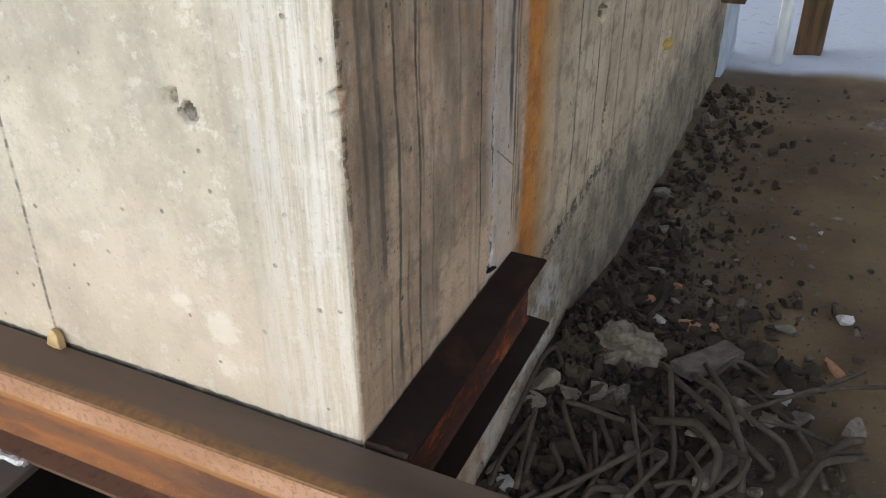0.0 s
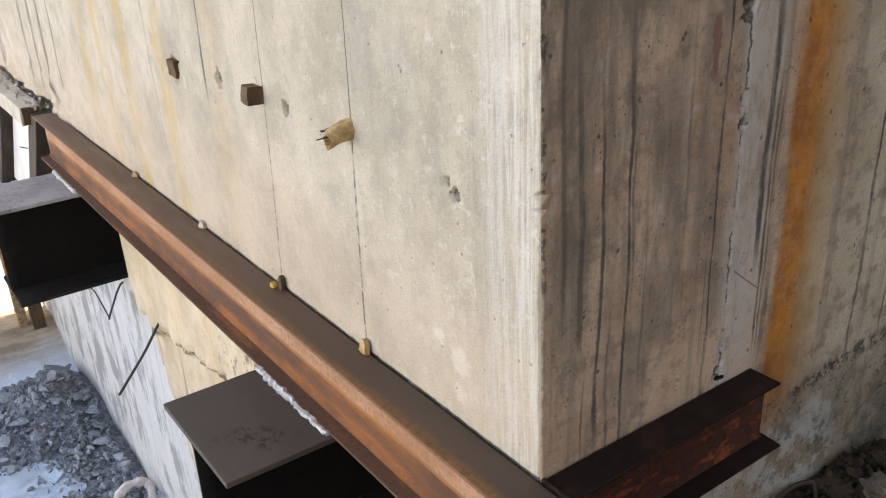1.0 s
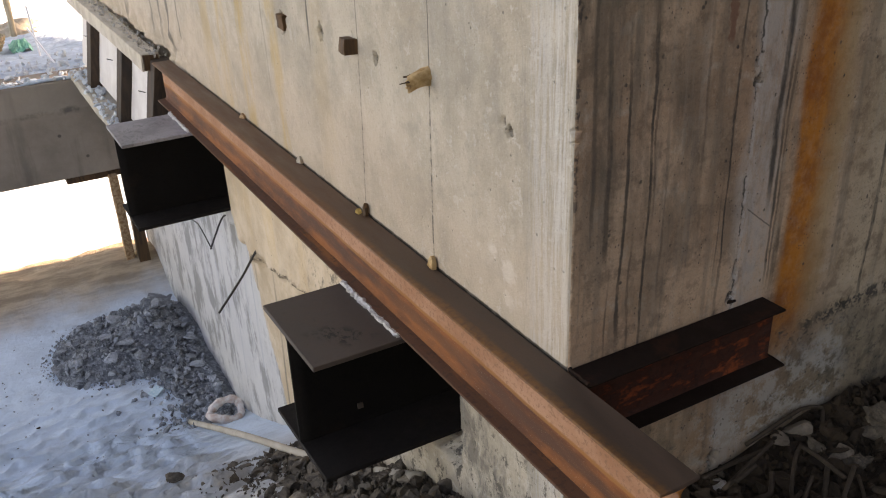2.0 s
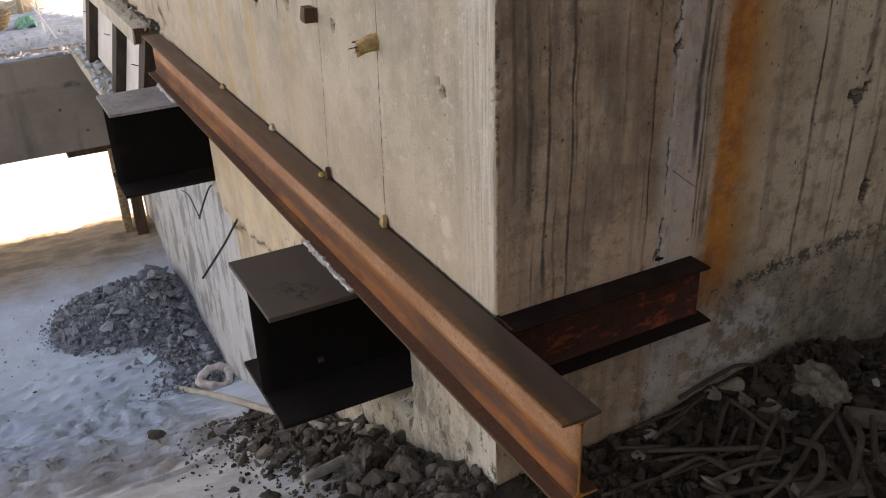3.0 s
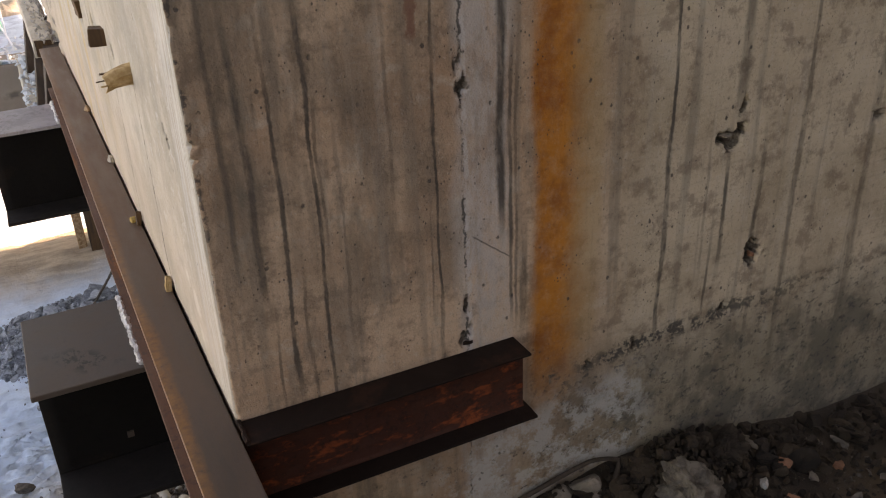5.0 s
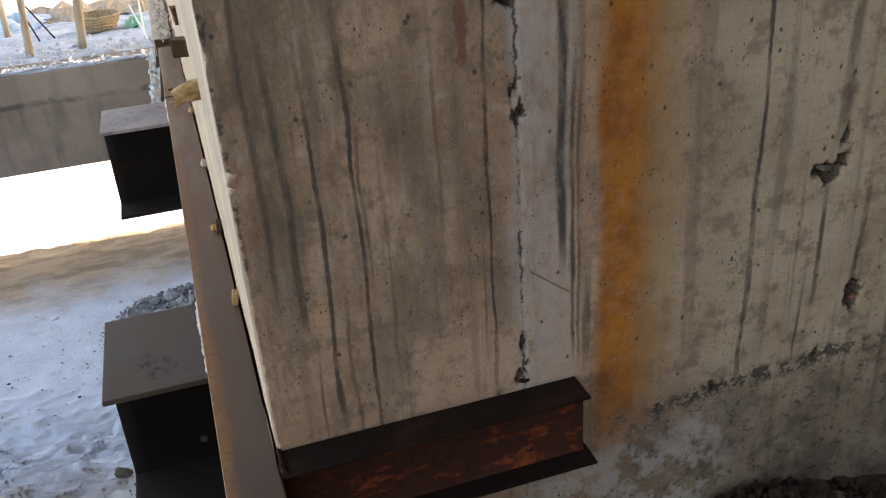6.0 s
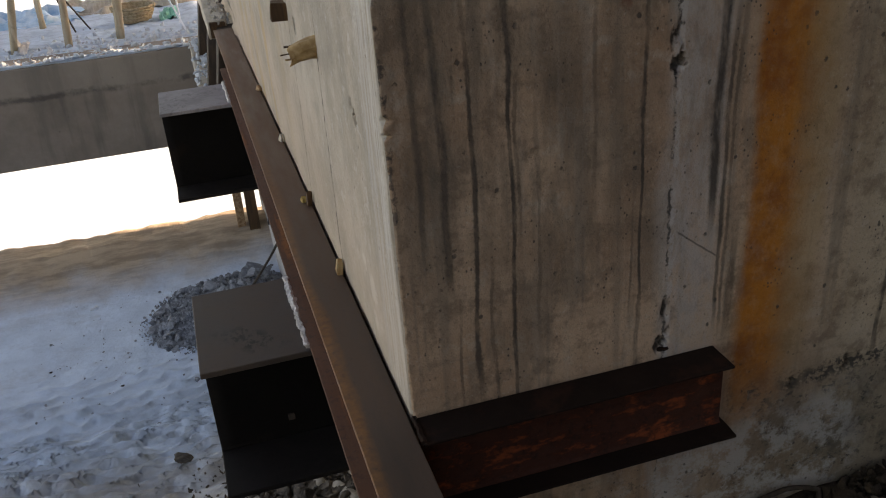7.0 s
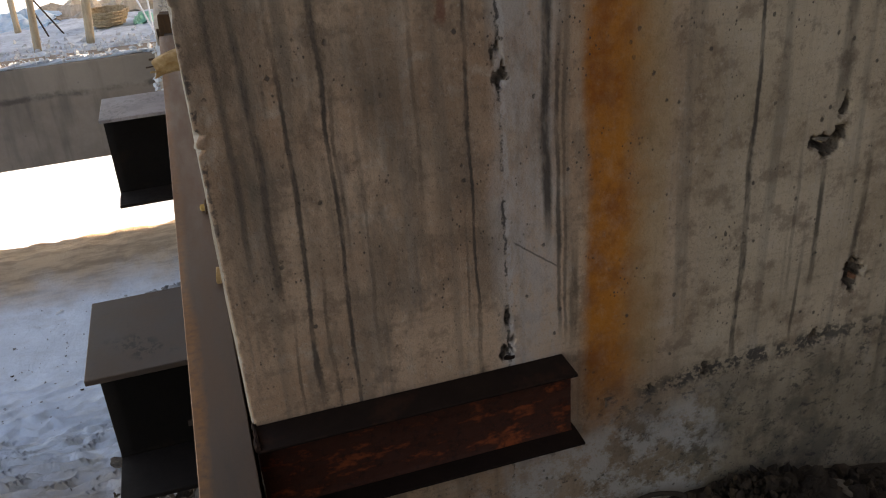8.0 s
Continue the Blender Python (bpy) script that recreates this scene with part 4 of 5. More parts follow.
def extrude(bm, prof, length, axis, wear=0.0015):
    n = max(2, int(length / 0.04))
    rings = []
    for i in range(n + 1):
        u = length * i / n
        ring = []
        for a, z in prof:
            dz = 0.0008 * noise.noise(Vector((u * 3, z * 20, a * 8)))
            p = (a, u, z + dz) if axis == "y" else (u, a, z + dz)
            ring.append(bm.verts.new(p))
        rings.append(ring)
    k = len(prof)
    for a, b in zip(rings, rings[1:]):
        for q in range(k):
            bm.faces.new((a[q], b[q], b[(q + 1) % k], a[(q + 1) % k]))
    bm.faces.new(rings[0])
    bm.faces.new(rings[-1][::-1])
    bmesh.ops.recalc_face_normals(bm, faces=list(bm.faces))
    sharp = [e for e in bm.edges if len(e.link_faces) == 2 and e.calc_face_angle() > 0.6]
    if wear:
        bmesh.ops.bevel(bm, geom=sharp, offset=wear, segments=1, affect="EDGES")
    return bm


def web(depth, thick, length, root, axis="y"):
    """The web between the flanges with its root fillets, running down from z 0."""
    bm = bmesh.new()
    t, r = thick / 2, root
    prof = [(-t - r, 0), (t + r, 0), (t + r * 0.3, -r * 0.4), (t, -r), (t, -depth + r), (t + r * 0.3, -depth + r * 0.4), (t + r, -depth), (-t - r, -depth), (-t - r * 0.3, -depth + r * 0.4), (-t, -depth + r), (-t, -r), (-t - r * 0.3, -r * 0.4)]
    return extrude(bm, prof, length, axis, 0.0)


def place(ob, x, y, z):
    ob.location = (x, y, z)
    return ob


def bead(a, b, radius, seed):
    """A lumpy weld bead between two points."""
    a, b = Vector(a), Vector(b)
    n = max(6, int((b - a).length / 0.008))
    rnd = random.Random(seed)
    return tube([a.lerp(b, i / n) + Vector((rnd.uniform(-1, 1), rnd.uniform(-1, 1), rnd.uniform(-0.6, 0.6))) * radius * 0.35 for i in range(n + 1)], radius, 6, 0.9, seed)


def cut_end(bm):
    """The faces of the sawn end take the second material."""
    for f in bm.faces:
        if f.calc_center_median().y < 0.0006:
            f.material_index = 1
    return bm


def main_beam():
    """The long joist along the wall, lying on the brackets."""
    t = thing("steel_beam", "long rusty steel I-beam lying on brackets along the wall", "steel beam", at=(-0.0535, -0.405, 0.0))
    length = 3.83
    part("top_flange", flange(0.095, 0.009, length, 0.0018), M_TOP, t, "grey-brown scaled top flange")
    place(part("web", cut_end(web(0.186, 0.0066, length, 0.011)), (M_WEB, M_END), t, "rusty web with a pale speckled strip", True), 0, 0, -0.010)
    low = flange(0.10, 0.009, length, 0.0018)
    for v in low.verts:
        v.co.z = -v.co.z
    bmesh.ops.reverse_faces(low, faces=list(low.faces))
    place(part("bottom_flange", cut_end(low), (M_SIDE, M_END), t), 0, 0, -0.206)
    return t


main_beam()


def short_beam():
    """The shorter joist on the short face, butted against the long one."""
    t = thing("steel_beam", "short dark steel I-beam with a red flaking web", "steel beam", at=(0.0, -0.0405, 0.0))
    length = 0.592
    part("top_flange", flange(0.075, 0.0076, length, 0.0015, "x"), M_DARK, t)
    place(part("web", web(0.144, 0.005, length, 0.009, "x"), M_REDWEB, t, "flaking red-oxide web", True), 0, 0, -0.0085)
    low = flange(0.086, 0.0076, length + 0.01, 0.0015, "x")
    for v in low.verts:
        v.co.z, v.co.y = -v.co.z, v.co.y - 0.006
    bmesh.ops.reverse_faces(low, faces=list(low.faces))
    place(part("bottom_flange", low, M_DARK, t), 0, 0, -0.160)
    part("weld_bead", bead((0.002, -0.034, 0.002), (0.003, 0.036, 0.003), 0.005, 3), M_DARK, t)
    return t


short_beam()


def bracket(y0, y1, tip, top, depth, seed, plate, note):
    """A stub of a deep girder built into the wall, carrying the long beam."""
    w = y1 - y0
    t = thing("steel_bracket", "black steel I-section bracket built into the concrete wall", "bracket", "brackets under the beam", at=(tip, (y0 + y1) / 2, top))
    length = -tip + 0.2
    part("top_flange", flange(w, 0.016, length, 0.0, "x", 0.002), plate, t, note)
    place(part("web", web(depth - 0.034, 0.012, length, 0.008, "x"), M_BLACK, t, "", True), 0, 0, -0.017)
    low = flange(w, 0.016, length, 0.0, "x", 0.002)
    for v in low.verts:
        v.co.z = -v.co.z
    bmesh.ops.reverse_faces(low, faces=list(low.faces))
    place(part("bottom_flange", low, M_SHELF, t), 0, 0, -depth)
    if seed == 5:
        place(part("tab", rough_box((-0.009, -0.004, -0.009), (0.009, 0.004, 0.009), 0.001), M_PLATE, t, "small pale steel tab"), 0.20, -0.0085, -depth + 0.075)
    part("weld_bead", bead((-tip - 0.108, -w / 2 + 0.01, 0.004), (-tip - 0.108, w / 2 - 0.01, 0.005), 0.008, seed), M_WELD, t, "silvery white weld slag")
    return t


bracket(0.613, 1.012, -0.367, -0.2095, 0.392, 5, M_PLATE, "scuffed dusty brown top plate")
bracket(2.80, 3.17, -0.42, -0.2095, 0.435, 9, M_PLATE_PALE, "pale top plate, sky sheen put into its colour")


# ---- things fixed in the wall ----
def wood_piece(name, lo, hi, mat, label, jitter, seed, tilt=(0, 0, 0)):
    lo, hi = Vector(lo), Vector(hi)
    c = (lo + hi) / 2
    bm = rough_box(lo - c, hi - c, 0.0025, jitter, 2, seed)
    ob = part(name, bm, mat)
    ob.matrix_world = pose(*c, *tilt)
    return tagged(ob, label, "wood block", "wood pieces in the wall")


wood_piece("wood_block", (-0.034, 0.995, 0.497), (0.03, 1.043, 0.540), M_WOOD_DARK, "brown square wood block stuck in the concrete wall", 0.009, 1, (3, 0, -5))
wood_piece("wood_block", (-0.018, 1.572, 0.462), (0.03, 1.612, 0.522), M_WOOD_DARK, "dark broken wood plug in a hole of the wall", 0.010, 2, (8, 0, 6))


def rolled_scrap():
    """A torn strip of brown paper sacking rolled into a hollow stub, standing out of the seam."""
    t = thing("paper_plug", "torn brown paper rolled into a hollow plug in the wall", "plug", "wood pieces in the wall", at=(0.0, 0.582, 0.522))
    turns, cols, rows, thick = 1.35, 34, 9, 0.0022
    bm = bmesh.new()
    skins = []
    for inner in (0, 1):
        grid = []
        for r in range(rows):
            u = r / (rows - 1)
            ring = []
            for c in range(cols):
                w = c / (cols - 1)
                a = 2 * math.pi * turns * w + 0.6
                rad = 0.027 - 0.009 * w - inner * thick
                rad *= 1 + 0.18 * noise.noise(Vector((math.cos(a) * 2, math.sin(a) * 2, u * 2.5))) - 0.22 * u
                torn = 0.016 * noise.noise(Vector((w * 5.0, 3.1, 0.4)))
                y, z = rad * math.cos(a) * 0.9, rad * math.sin(a)
                ring.append(bm.verts.new((0.02 - (0.068 + torn) * u, y + 0.004 * u, z - 0.014 * u * u)))
            grid.append(ring)
        skins.append(grid)
    for grid in skins:
        for r in range(rows - 1):
            for c in range(cols - 1):
                bm.faces.new((grid[r][c], grid[r][c + 1], grid[r + 1][c + 1], grid[r + 1][c]))
    a, b = skins
    for c in range(cols - 1):
        for r in (0, rows - 1):
            bm.faces.new((a[r][c], a[r][c + 1], b[r][c + 1], b[r][c]))
    for r in range(rows - 1):
        for c in (0, cols - 1):
            bm.faces.new((a[r][c], a[r + 1][c], b[r + 1][c], b[r][c]))
    bmesh.ops.recalc_face_normals(bm, faces=list(bm.faces))
    part("rolled_paper", bm, M_PAPER, t)
    for k, (y, z, far) in enumerate(((0.012, -0.012, 0.074), (-0.004, -0.018, 0.066), (0.010, 0.006, 0.062))):
        bm = rough_box((-far, y - 0.009, z - 0.0012), (-0.03, y + 0.009, z + 0.0012), 0.0006, 0.007, 2, k)
        for v in bm.verts:
            if v.co.x < -far * 0.7:
                v.co.y = y + (v.co.y - y) * 0.35
        part("torn_flap", bm, M_WOOD_DARK if k % 2 == 0 else M_PAPER, t)
    return t


rolled_scrap()


def wedge(x, y, w, h, mat, label, seed, lean=8):
    """A wooden wedge driven between beam and wall."""
    bm = bmesh.new()
    prof = [(-0.5, -0.02), (0.5, -0.02), (0.35, 0.6), (0.1, 1.0), (-0.3, 0.7)]
    a = [bm.verts.new((-0.008, p * w, q * h)) for p, q in prof]
    b = [bm.verts.new((0.006, p * w * 0.9, q * h * 0.95)) for p, q in prof]
    bm.faces.new(a[::-1])
    bm.faces.new(b)
    for k in range(5):
        bm.faces.new((a[k], a[(k + 1) % 5], b[(k + 1) % 5], b[k]))
    bmesh.ops.recalc_face_normals(bm, faces=list(bm.faces))
    bmesh.ops.bevel(bm, geom=list(bm.edges), offset=0.0012, segments=1, affect="EDGES")
    bmesh.ops.subdivide_edges(bm, edges=list(bm.edges), cuts=1)
    for v in bm.verts:
        v.co += noise.noise_vector(v.co * 60 + Vector((seed, 0, 0))) * 0.0025
    ob = part("wood_wedge", bm, mat)
    ob.matrix_world = pose(x, y, 0.0005, 0, lean, seed * 7 - 10)
    return tagged(ob, label, "wedge", "wedges along the beam")


wedge(-0.012, 0.583, 0.034, 0.036, M_PAPER, "pale splintered wooden wedge between beam and wall", 1)
wedge(-0.012, 1.003, 0.022, 0.040, M_WOOD_DARK, "dark wooden wedge on the rusty beam", 2)
wedge(-0.022, 1.030, 0.020, 0.016, M_WOOD_YELLOW, "small yellow wooden wedge on the rusty beam", 3)
wedge(-0.010, 1.555, 0.026, 0.026, M_STICK, "small grey wooden wedge between beam and wall", 4)
wedge(-0.010, 2.20, 0.03, 0.022, M_WOOD, "small brown wooden wedge between beam and wall", 5)

stone("wood_plug", 1.253, 0.03, 0.030, 0.012, M_WOOD_DARK, "crumbling brown wood plug in a wall hole", "wood block", "wood pieces in the wall", 3)
stone("wood_plug", 1.262, 0.012, 0.014, 0.011, M_BRICK, "reddish crumb of wood in a wall hole", "wood block", "wood pieces in the wall", 5)
stone("wood_plug", 1.995, 0.002, -0.005, 0.026, M_WOOD_YELLOW, "yellow wood plug in a wall hole", "wood block", "wood pieces in the wall", 6)
stone("wood_plug", 0.486, -0.002, 0.018, 0.012, M_DARK, "dark torn wood scrap above the short beam", "wood block", "wood pieces in the wall", 8, 1.6)
stone("concrete_crumb", 1.125, -0.004, 0.345, 0.016, M_ROCK, "loose grey concrete crumb at a spalled spot", "stone", "", 9, 0.5)

rod = part("reinforcing_bar", tube([(0.09, 2.28, -0.66), (0.02, 2.33, -0.65), (-0.07, 2.37, -0.80), (-0.19, 2.43, -0.985)], 0.006, 8), M_ROD, None, "", True)
tagged(rod, "black bent steel bar sticking out of the lower wall", "bar", "bars out of the wall")
rod = part("reinforcing_bar", tube([(0.12, 2.93, -0.70), (0.03, 2.97, -0.74), (0.0, 3.1, -0.90), (-0.005, 3.22, -1.02)], 0.005, 6), M_ROD, None, "", True)
tagged(rod, "thin rusty bar hanging from the lower wall", "bar", "bars out of the wall")
rod = part("binding_wire", tube([(0.0, 3.22, -1.02), (0.03, 3.6, -1.02), (0.10, 4.2, -1.22)], 0.004, 6), M_ROD, None, "", True)
tagged(rod, "thin dark wire against the lower wall", "wire")


# ---- formwork in the far pocket ----
def raked(bm, top):
    """Leans a piece of the panel out from the wall towards its foot."""
    for v in bm.verts:
        v.co.y += 0.2 * (top - v.co.z)
        v.co.x -= 0.16 * (top - v.co.z)
    return bm


def formwork():
    post_spots = [(3.56, -0.45, -0.02), (4.40, -0.5, -0.03), (5.48, -0.5, -0.04)]
    for y, lo, hi in post_spots:
        ob = part("timber_post", raked(rough_box((-0.075, y - 0.075, lo - 0.1), (0.02, y + 0.075, hi), 0.004, 0.003, 3, y), hi), M_WOOD_OLD)
        tagged(ob, "dark brown timber post of the formwork", "post", "formwork posts")
    for a, b in zip(post_spots, post_spots[1:] + [(6.2, -0.5, -0.04)]):
        lo = min(a[1], b[1]) - 0.06
        ob = part("plywood_board", raked(rough_box((-0.012, a[0] + 0.08, lo), (0.006, b[0] - 0.08, -0.03), 0.002, 0.002, 4, a[0]), -0.03), M_BOARD)
        tagged(ob, "pale plywood board between dark timber posts", "board", "formwork boards")
        y = (a[0] + b[0]) / 2
        wire = part("tie_wire", tube([(0.05, y, -0.30), (-0.02, y + 0.01, -0.31), (-0.09, y + 0.05, -0.29)], 0.003, 5), M_ROD)
        tagged(wire, "thin tie wire poking through a board", "wire", "tie wires")
    batten = thing("timber_batten", "long pale timber batten under the broken wall edge", "batten")
    part("beam", rough_box((-0.12, 3.60, -0.085), (-0.022, 6.2, 0.012), 0.005, 0.007, 7, 8), M_STICK, batten)
    part("cut_end", rough_box((-0.112, 3.585, -0.078), (-0.028, 3.612, 0.004), 0.004, 0.005, 2, 9), M_WOOD_DARK, batten, "dark sawn end")
    bm = rough_box((-0.22, 4.2, -0.665), (-0.06, 6.16, -0.605), 0.006, 0.012, 8, 9)
    tagged(part("timber_ledger", bm, M_STICK), "mortar-splashed ledger board under the formwork", "batten")
    rnd = random.Random(4)
    spots = [(rnd.uniform(-0.22, -0.10), rnd.uniform(4.25, 6.12), rnd.uniform(-0.605, -0.59), rnd.uniform(0.012, 0.035)) for _ in range(120)]
    rock_stuff("mortar_crumbs", spots, M_ROCK_PALE, "white mortar crumbs lying on the ledger", "rubble", 5)
    spots = [(rnd.uniform(-0.09, 0.0), y, 0.018 + 0.01 * rnd.random(), rnd.uniform(0.004, 0.012)) for y in np.linspace(3.45, 6.15, 240)]
    rock_stuff("broken_edge", spots, M_ROCK_CREAM, "grey mortar crust along the broken wall edge", "rubble", 6)


formwork()
for x, y, lo, hi, r, mat, label in ((-0.075, 6.05, -2.5, -1.47, 0.035, M_WOOD, "orange-brown timber prop under the far beam"), (0.03, 6.0, -2.5, -1.47, 0.045, M_WOOD_DARK, "dark timber prop beside the wall end")):
    ob = part("timber_prop", rough_box((x - r, y - r, lo), (x + r, y + r, hi), 0.004, 0.004, 5, x), mat)
    tagged(ob, label, "prop", "timber props")

# ---- far slab ----
def bamboo(x, y, lean, r, top=5.0):
    pts = [(x + lean * k / 8, y + 0.02 * math.sin(k), -0.66 - 0.1 * (y - 6.2) + (top + 0.66) * k / 8) for k in range(9)]
    t = thing("bamboo_prop", "bleached bamboo prop standing on the far slab", "prop", "bamboo props")
    part("pole", tube(pts, r, 10, 0.25, x), M_BAMBOO, t, "", True)
    for k in (1, 3, 5, 7):
        p = Vector(pts[k])
        part("knot", tube([p - Vector((0, 0, 0.012)), p + Vector((0, 0, 0.012))], r * 1.22, 10), M_BAMBOO, t, "", True)


bamboo(-1.22, 7.11, 0.5, 0.032)
bamboo(-0.80, 7.42, 0.6, 0.038)
bamboo(-1.67, 7.10, 1.1, 0.030)
bamboo(-1.7, 9.4, 0.1, 0.035)
bamboo(-0.28, 10.5, 0.05, 0.035)
for pts, label in (([(-1.38, 8.4, -0.5), (-1.28, 8.5, -0.89)], "rusty iron leg"), ([(-1.36, 8.45, -0.45), (-1.14, 8.6, -0.9)], "rusty iron leg"), ([(-0.21, 7.2, -0.75), (-0.33, 7.7, -0.5)], "thin pale rod"), ([(-0.25, 8.0, -0.84), (-0.25, 8.3, -0.4)], "thin pale rod")):
    ob = part("iron_rod", tube(pts, 0.010, 6), M_REBAR if "iron" in label else M_PVC)
    tagged(ob, label + " leaning on the far slab", "rod", "rods on the slab")


def basket():
    """A shallow round cane basket with woven rings and a rim."""
    t = thing("basket", "round brown woven cane basket on the far slab", "basket", at=(-0.70, 8.78, -0.91))
    bm = bmesh.new()
    rings = []
    prof = [(0.02, 0.015), (0.13, 0.01), (0.17, 0.05), (0.20, 0.11), (0.225, 0.17), (0.21, 0.17), (0.185, 0.10), (0.155, 0.05), (0.12, 0.03), (0.02, 0.03)]
    for r, z in prof:
        rings.append([bm.verts.new((r * math.cos(a) * (1 + 0.03 * math.sin(12 * a + z * 90)), r * math.sin(a), z)) for a in np.linspace(0, 2 * math.pi, 48, endpoint=False)])
    for a, b in zip(rings, rings[1:]):
        for k in range(48):
            bm.faces.new((a[k], a[(k + 1) % 48], b[(k + 1) % 48], b[k]))
    bmesh.ops.recalc_face_normals(bm, faces=list(bm.faces))
    part("body", bm, M_BASKET, t)
    for z, r in ((0.04, 0.167), (0.075, 0.186), (0.11, 0.203), (0.145, 0.217), (0.172, 0.222)):
        pts = [(r * math.cos(a), r * math.sin(a), z + 0.004 * math.sin(9 * a)) for a in np.linspace(0, 2 * math.pi, 25)]
        part("woven_ring" if z < 0.17 else "rim", tube(pts, 0.009 if z < 0.17 else 0.013, 6, 0.3, z), M_BASKET, t)


basket()


def rag(name, x, y, w, d, h, mat, label, category, seed):
    """A crumpled sheet lying on the slab, with thickness."""
    n, z0 = 14, -0.645 - 0.1 * (y - 6.2)
    top, low = [], []
    for j in range(n):
        for i in range(n):
            u, v = i / (n - 1) - 0.5, j / (n - 1) - 0.5
            z = z0 + 0.012 + h * abs(noise2(u * w, v * d, 9.0, seed, 3)) * (1.2 - 1.6 * max(abs(u), abs(v)))
            q = (x + u * w * (1 + 0.3 * noise2(v, 0, 3, seed)), y + v * d * (1 + 0.3 * noise2(u, 0, 3, seed + 1)))
            top.append((*q, z))
            low.append((*q, z - 0.008))
    b = n * n
    faces = []
    for j in range(n - 1):
        for i in range(n - 1):
            k = j * n + i
            faces += [(k, k + 1, k + n + 1, k + n), (b + k, b + k + n, b + k + n + 1, b + k + 1)]
    rim = [i for i in range(n)] + [j * n + n - 1 for j in range(1, n)] + [(n - 1) * n + i for i in range(n - 2, -1, -1)] + [j * n for j in range(n - 2, 0, -1)]
    faces += [(rim[k], b + rim[k], b + rim[(k + 1) % len(rim)], rim[(k + 1) % len(rim)]) for k in range(len(rim))]
    return tagged(raw(name, top + low, faces, mat), label, category)


rag("green_net", -0.35, 8.85, 0.2, 0.6, 0.16, M_GREEN, "crumpled green netting on the far slab", "net", 61)
rag("tarpaulin", -2.1, 10.2, 1.4, 1.0, 0.3, M_TARP, "crumpled blue and white tarpaulin on the far slab", "tarpaulin", 62)
rag("cement_sack", -1.62, 7.2, 0.11, 0.34, 0.16, M_BOARD, "torn white sack on the far slab", "sack", 63)
rag("sand_heap_cover", -0.9, 11.0, 1.8, 0.9, 0.35, M_STICK, "pale sheet over a heap at the back of the slab", "sheet", 64)
rnd = random.Random(21)
spots = []
for _ in range(900):
    x, y = rnd.uniform(-3.0, 0.2), 6.17 + abs(rnd.gauss(0, 0.8))
    spots.append((x, y, -0.645 - 0.1 * max(0.0, y - 6.2) + rnd.uniform(-0.008, 0.012), 0.006 + abs(rnd.gauss(0, 0.016))))
rock_stuff("slab_rubble", spots, M_ROCK_PALE, "pale grey mortar rubble strewn over the far slab", "rubble", 22)

# ---- right-hand end ----
pipe_bm = tube([(3.66, -0.24, -0.6), (3.66, -0.24, 1.2), (3.66, -0.24, 3.0)], 0.03, 14)
tagged(part("plastic_pipe", pipe_bm, M_PVC, None, "", True), "upright white plastic pipe beyond the wall end", "pipe")
tagged(part("timber_post", rough_box((3.80, -0.43, -0.6), (3.92, -0.30, 3.0), 0.006, 0.004, 4, 3), M_WOOD_DARK), "brown timber post beyond the wall end", "post")
tagged(part("timber_batten", rough_box((-0.42, 6.2, -1.53), (0.3, 6.5, -1.472), 0.004, 0.004, 3, 6), M_WOOD_DARK), "dark form board under the far beam", "batten")
tagged(part("stone_block", rough_box((3.35, -0.02, -0.6), (3.75, 0.25, -0.13), 0.015, 0.012, 4, 4), M_DECK), "pale dusty block beside the wall end", "block")
tagged(part("timber_batten", rough_box((3.12, -0.10, -0.16), (3.24, 0.2, -0.10), 0.004, 0.003, 3, 4), M_WOOD_DARK), "dark timber stub at the wall end", "batten")


# ---- litter on the upper ground ----
def bar(pts, r=0.005, lift=0.0, label="muddy bent reinforcing bar among the rubble"):
    """A scrap of bar over the rubble; points are x, y and the height above the ground."""
    p3 = [(x, min(y, -0.012), ground_height(x, min(y, -0.012)) + 0.008 + h + lift) for x, y, h in pts]
    ob = part("bent_bar", tube(p3, r, 7, 0.15, pts[0][0]), M_REBAR, None, "", True)
    return tagged(ob, label, "bar", "scrap bars")


bar([(0.56, -0.26, 0.0), (0.54, -0.24, 0.01), (0.57, -0.19, 0.03), (0.69, -0.11, 0.05), (0.69, -0.25, 0.05)], 0.006)
bar([(0.70, -0.26, 0.09), (0.55, -0.33, 0.03)], 0.006)
bar([(0.91, -0.28, 0.05), (0.87, -0.31, 0.07), (0.76, -0.34, 0.06), (0.67, -0.37, 0.03), (0.59, -0.38, 0.02)], 0.007)
bar([(0.87, -0.31, 0.06), (0.81, -0.41, 0.05), (0.72, -0.57, 0.01), (0.70, -0.56, 0.0)], 0.008)
bar([(0.87, -0.37, 0.02), (1.02, -0.44, 0.05), (1.03, -0.52, 0.02)], 0.006)
bar([(0.93, -0.48, 0.02), (0.99, -0.60, 0.02), (1.13, -0.73, 0.03)], 0.006)
bar([(0.65, -0.59, 0.02), (0.84, -0.70, 0.03), (0.87, -0.74, 0.03)], 0.009)
bar([(0.71, -0.68, 0.01), (0.78, -0.65, 0.03), (0.84, -0.74, 0.02)], 0.008)
bar([(0.59, -0.02, 0.04), (0.79, -0.02, 0.05), (0.87, -0.03, 0.02), (0.84, -0.06, 0.0)], 0.006)
bar([(0.42, -0.04, 0.03), (0.51, -0.03, 0.02), (0.64, -0.05, 0.02)], 0.006)
bar([(0.44, -0.09, 0.02), (0.64, -0.06, 0.05)], 0.006)
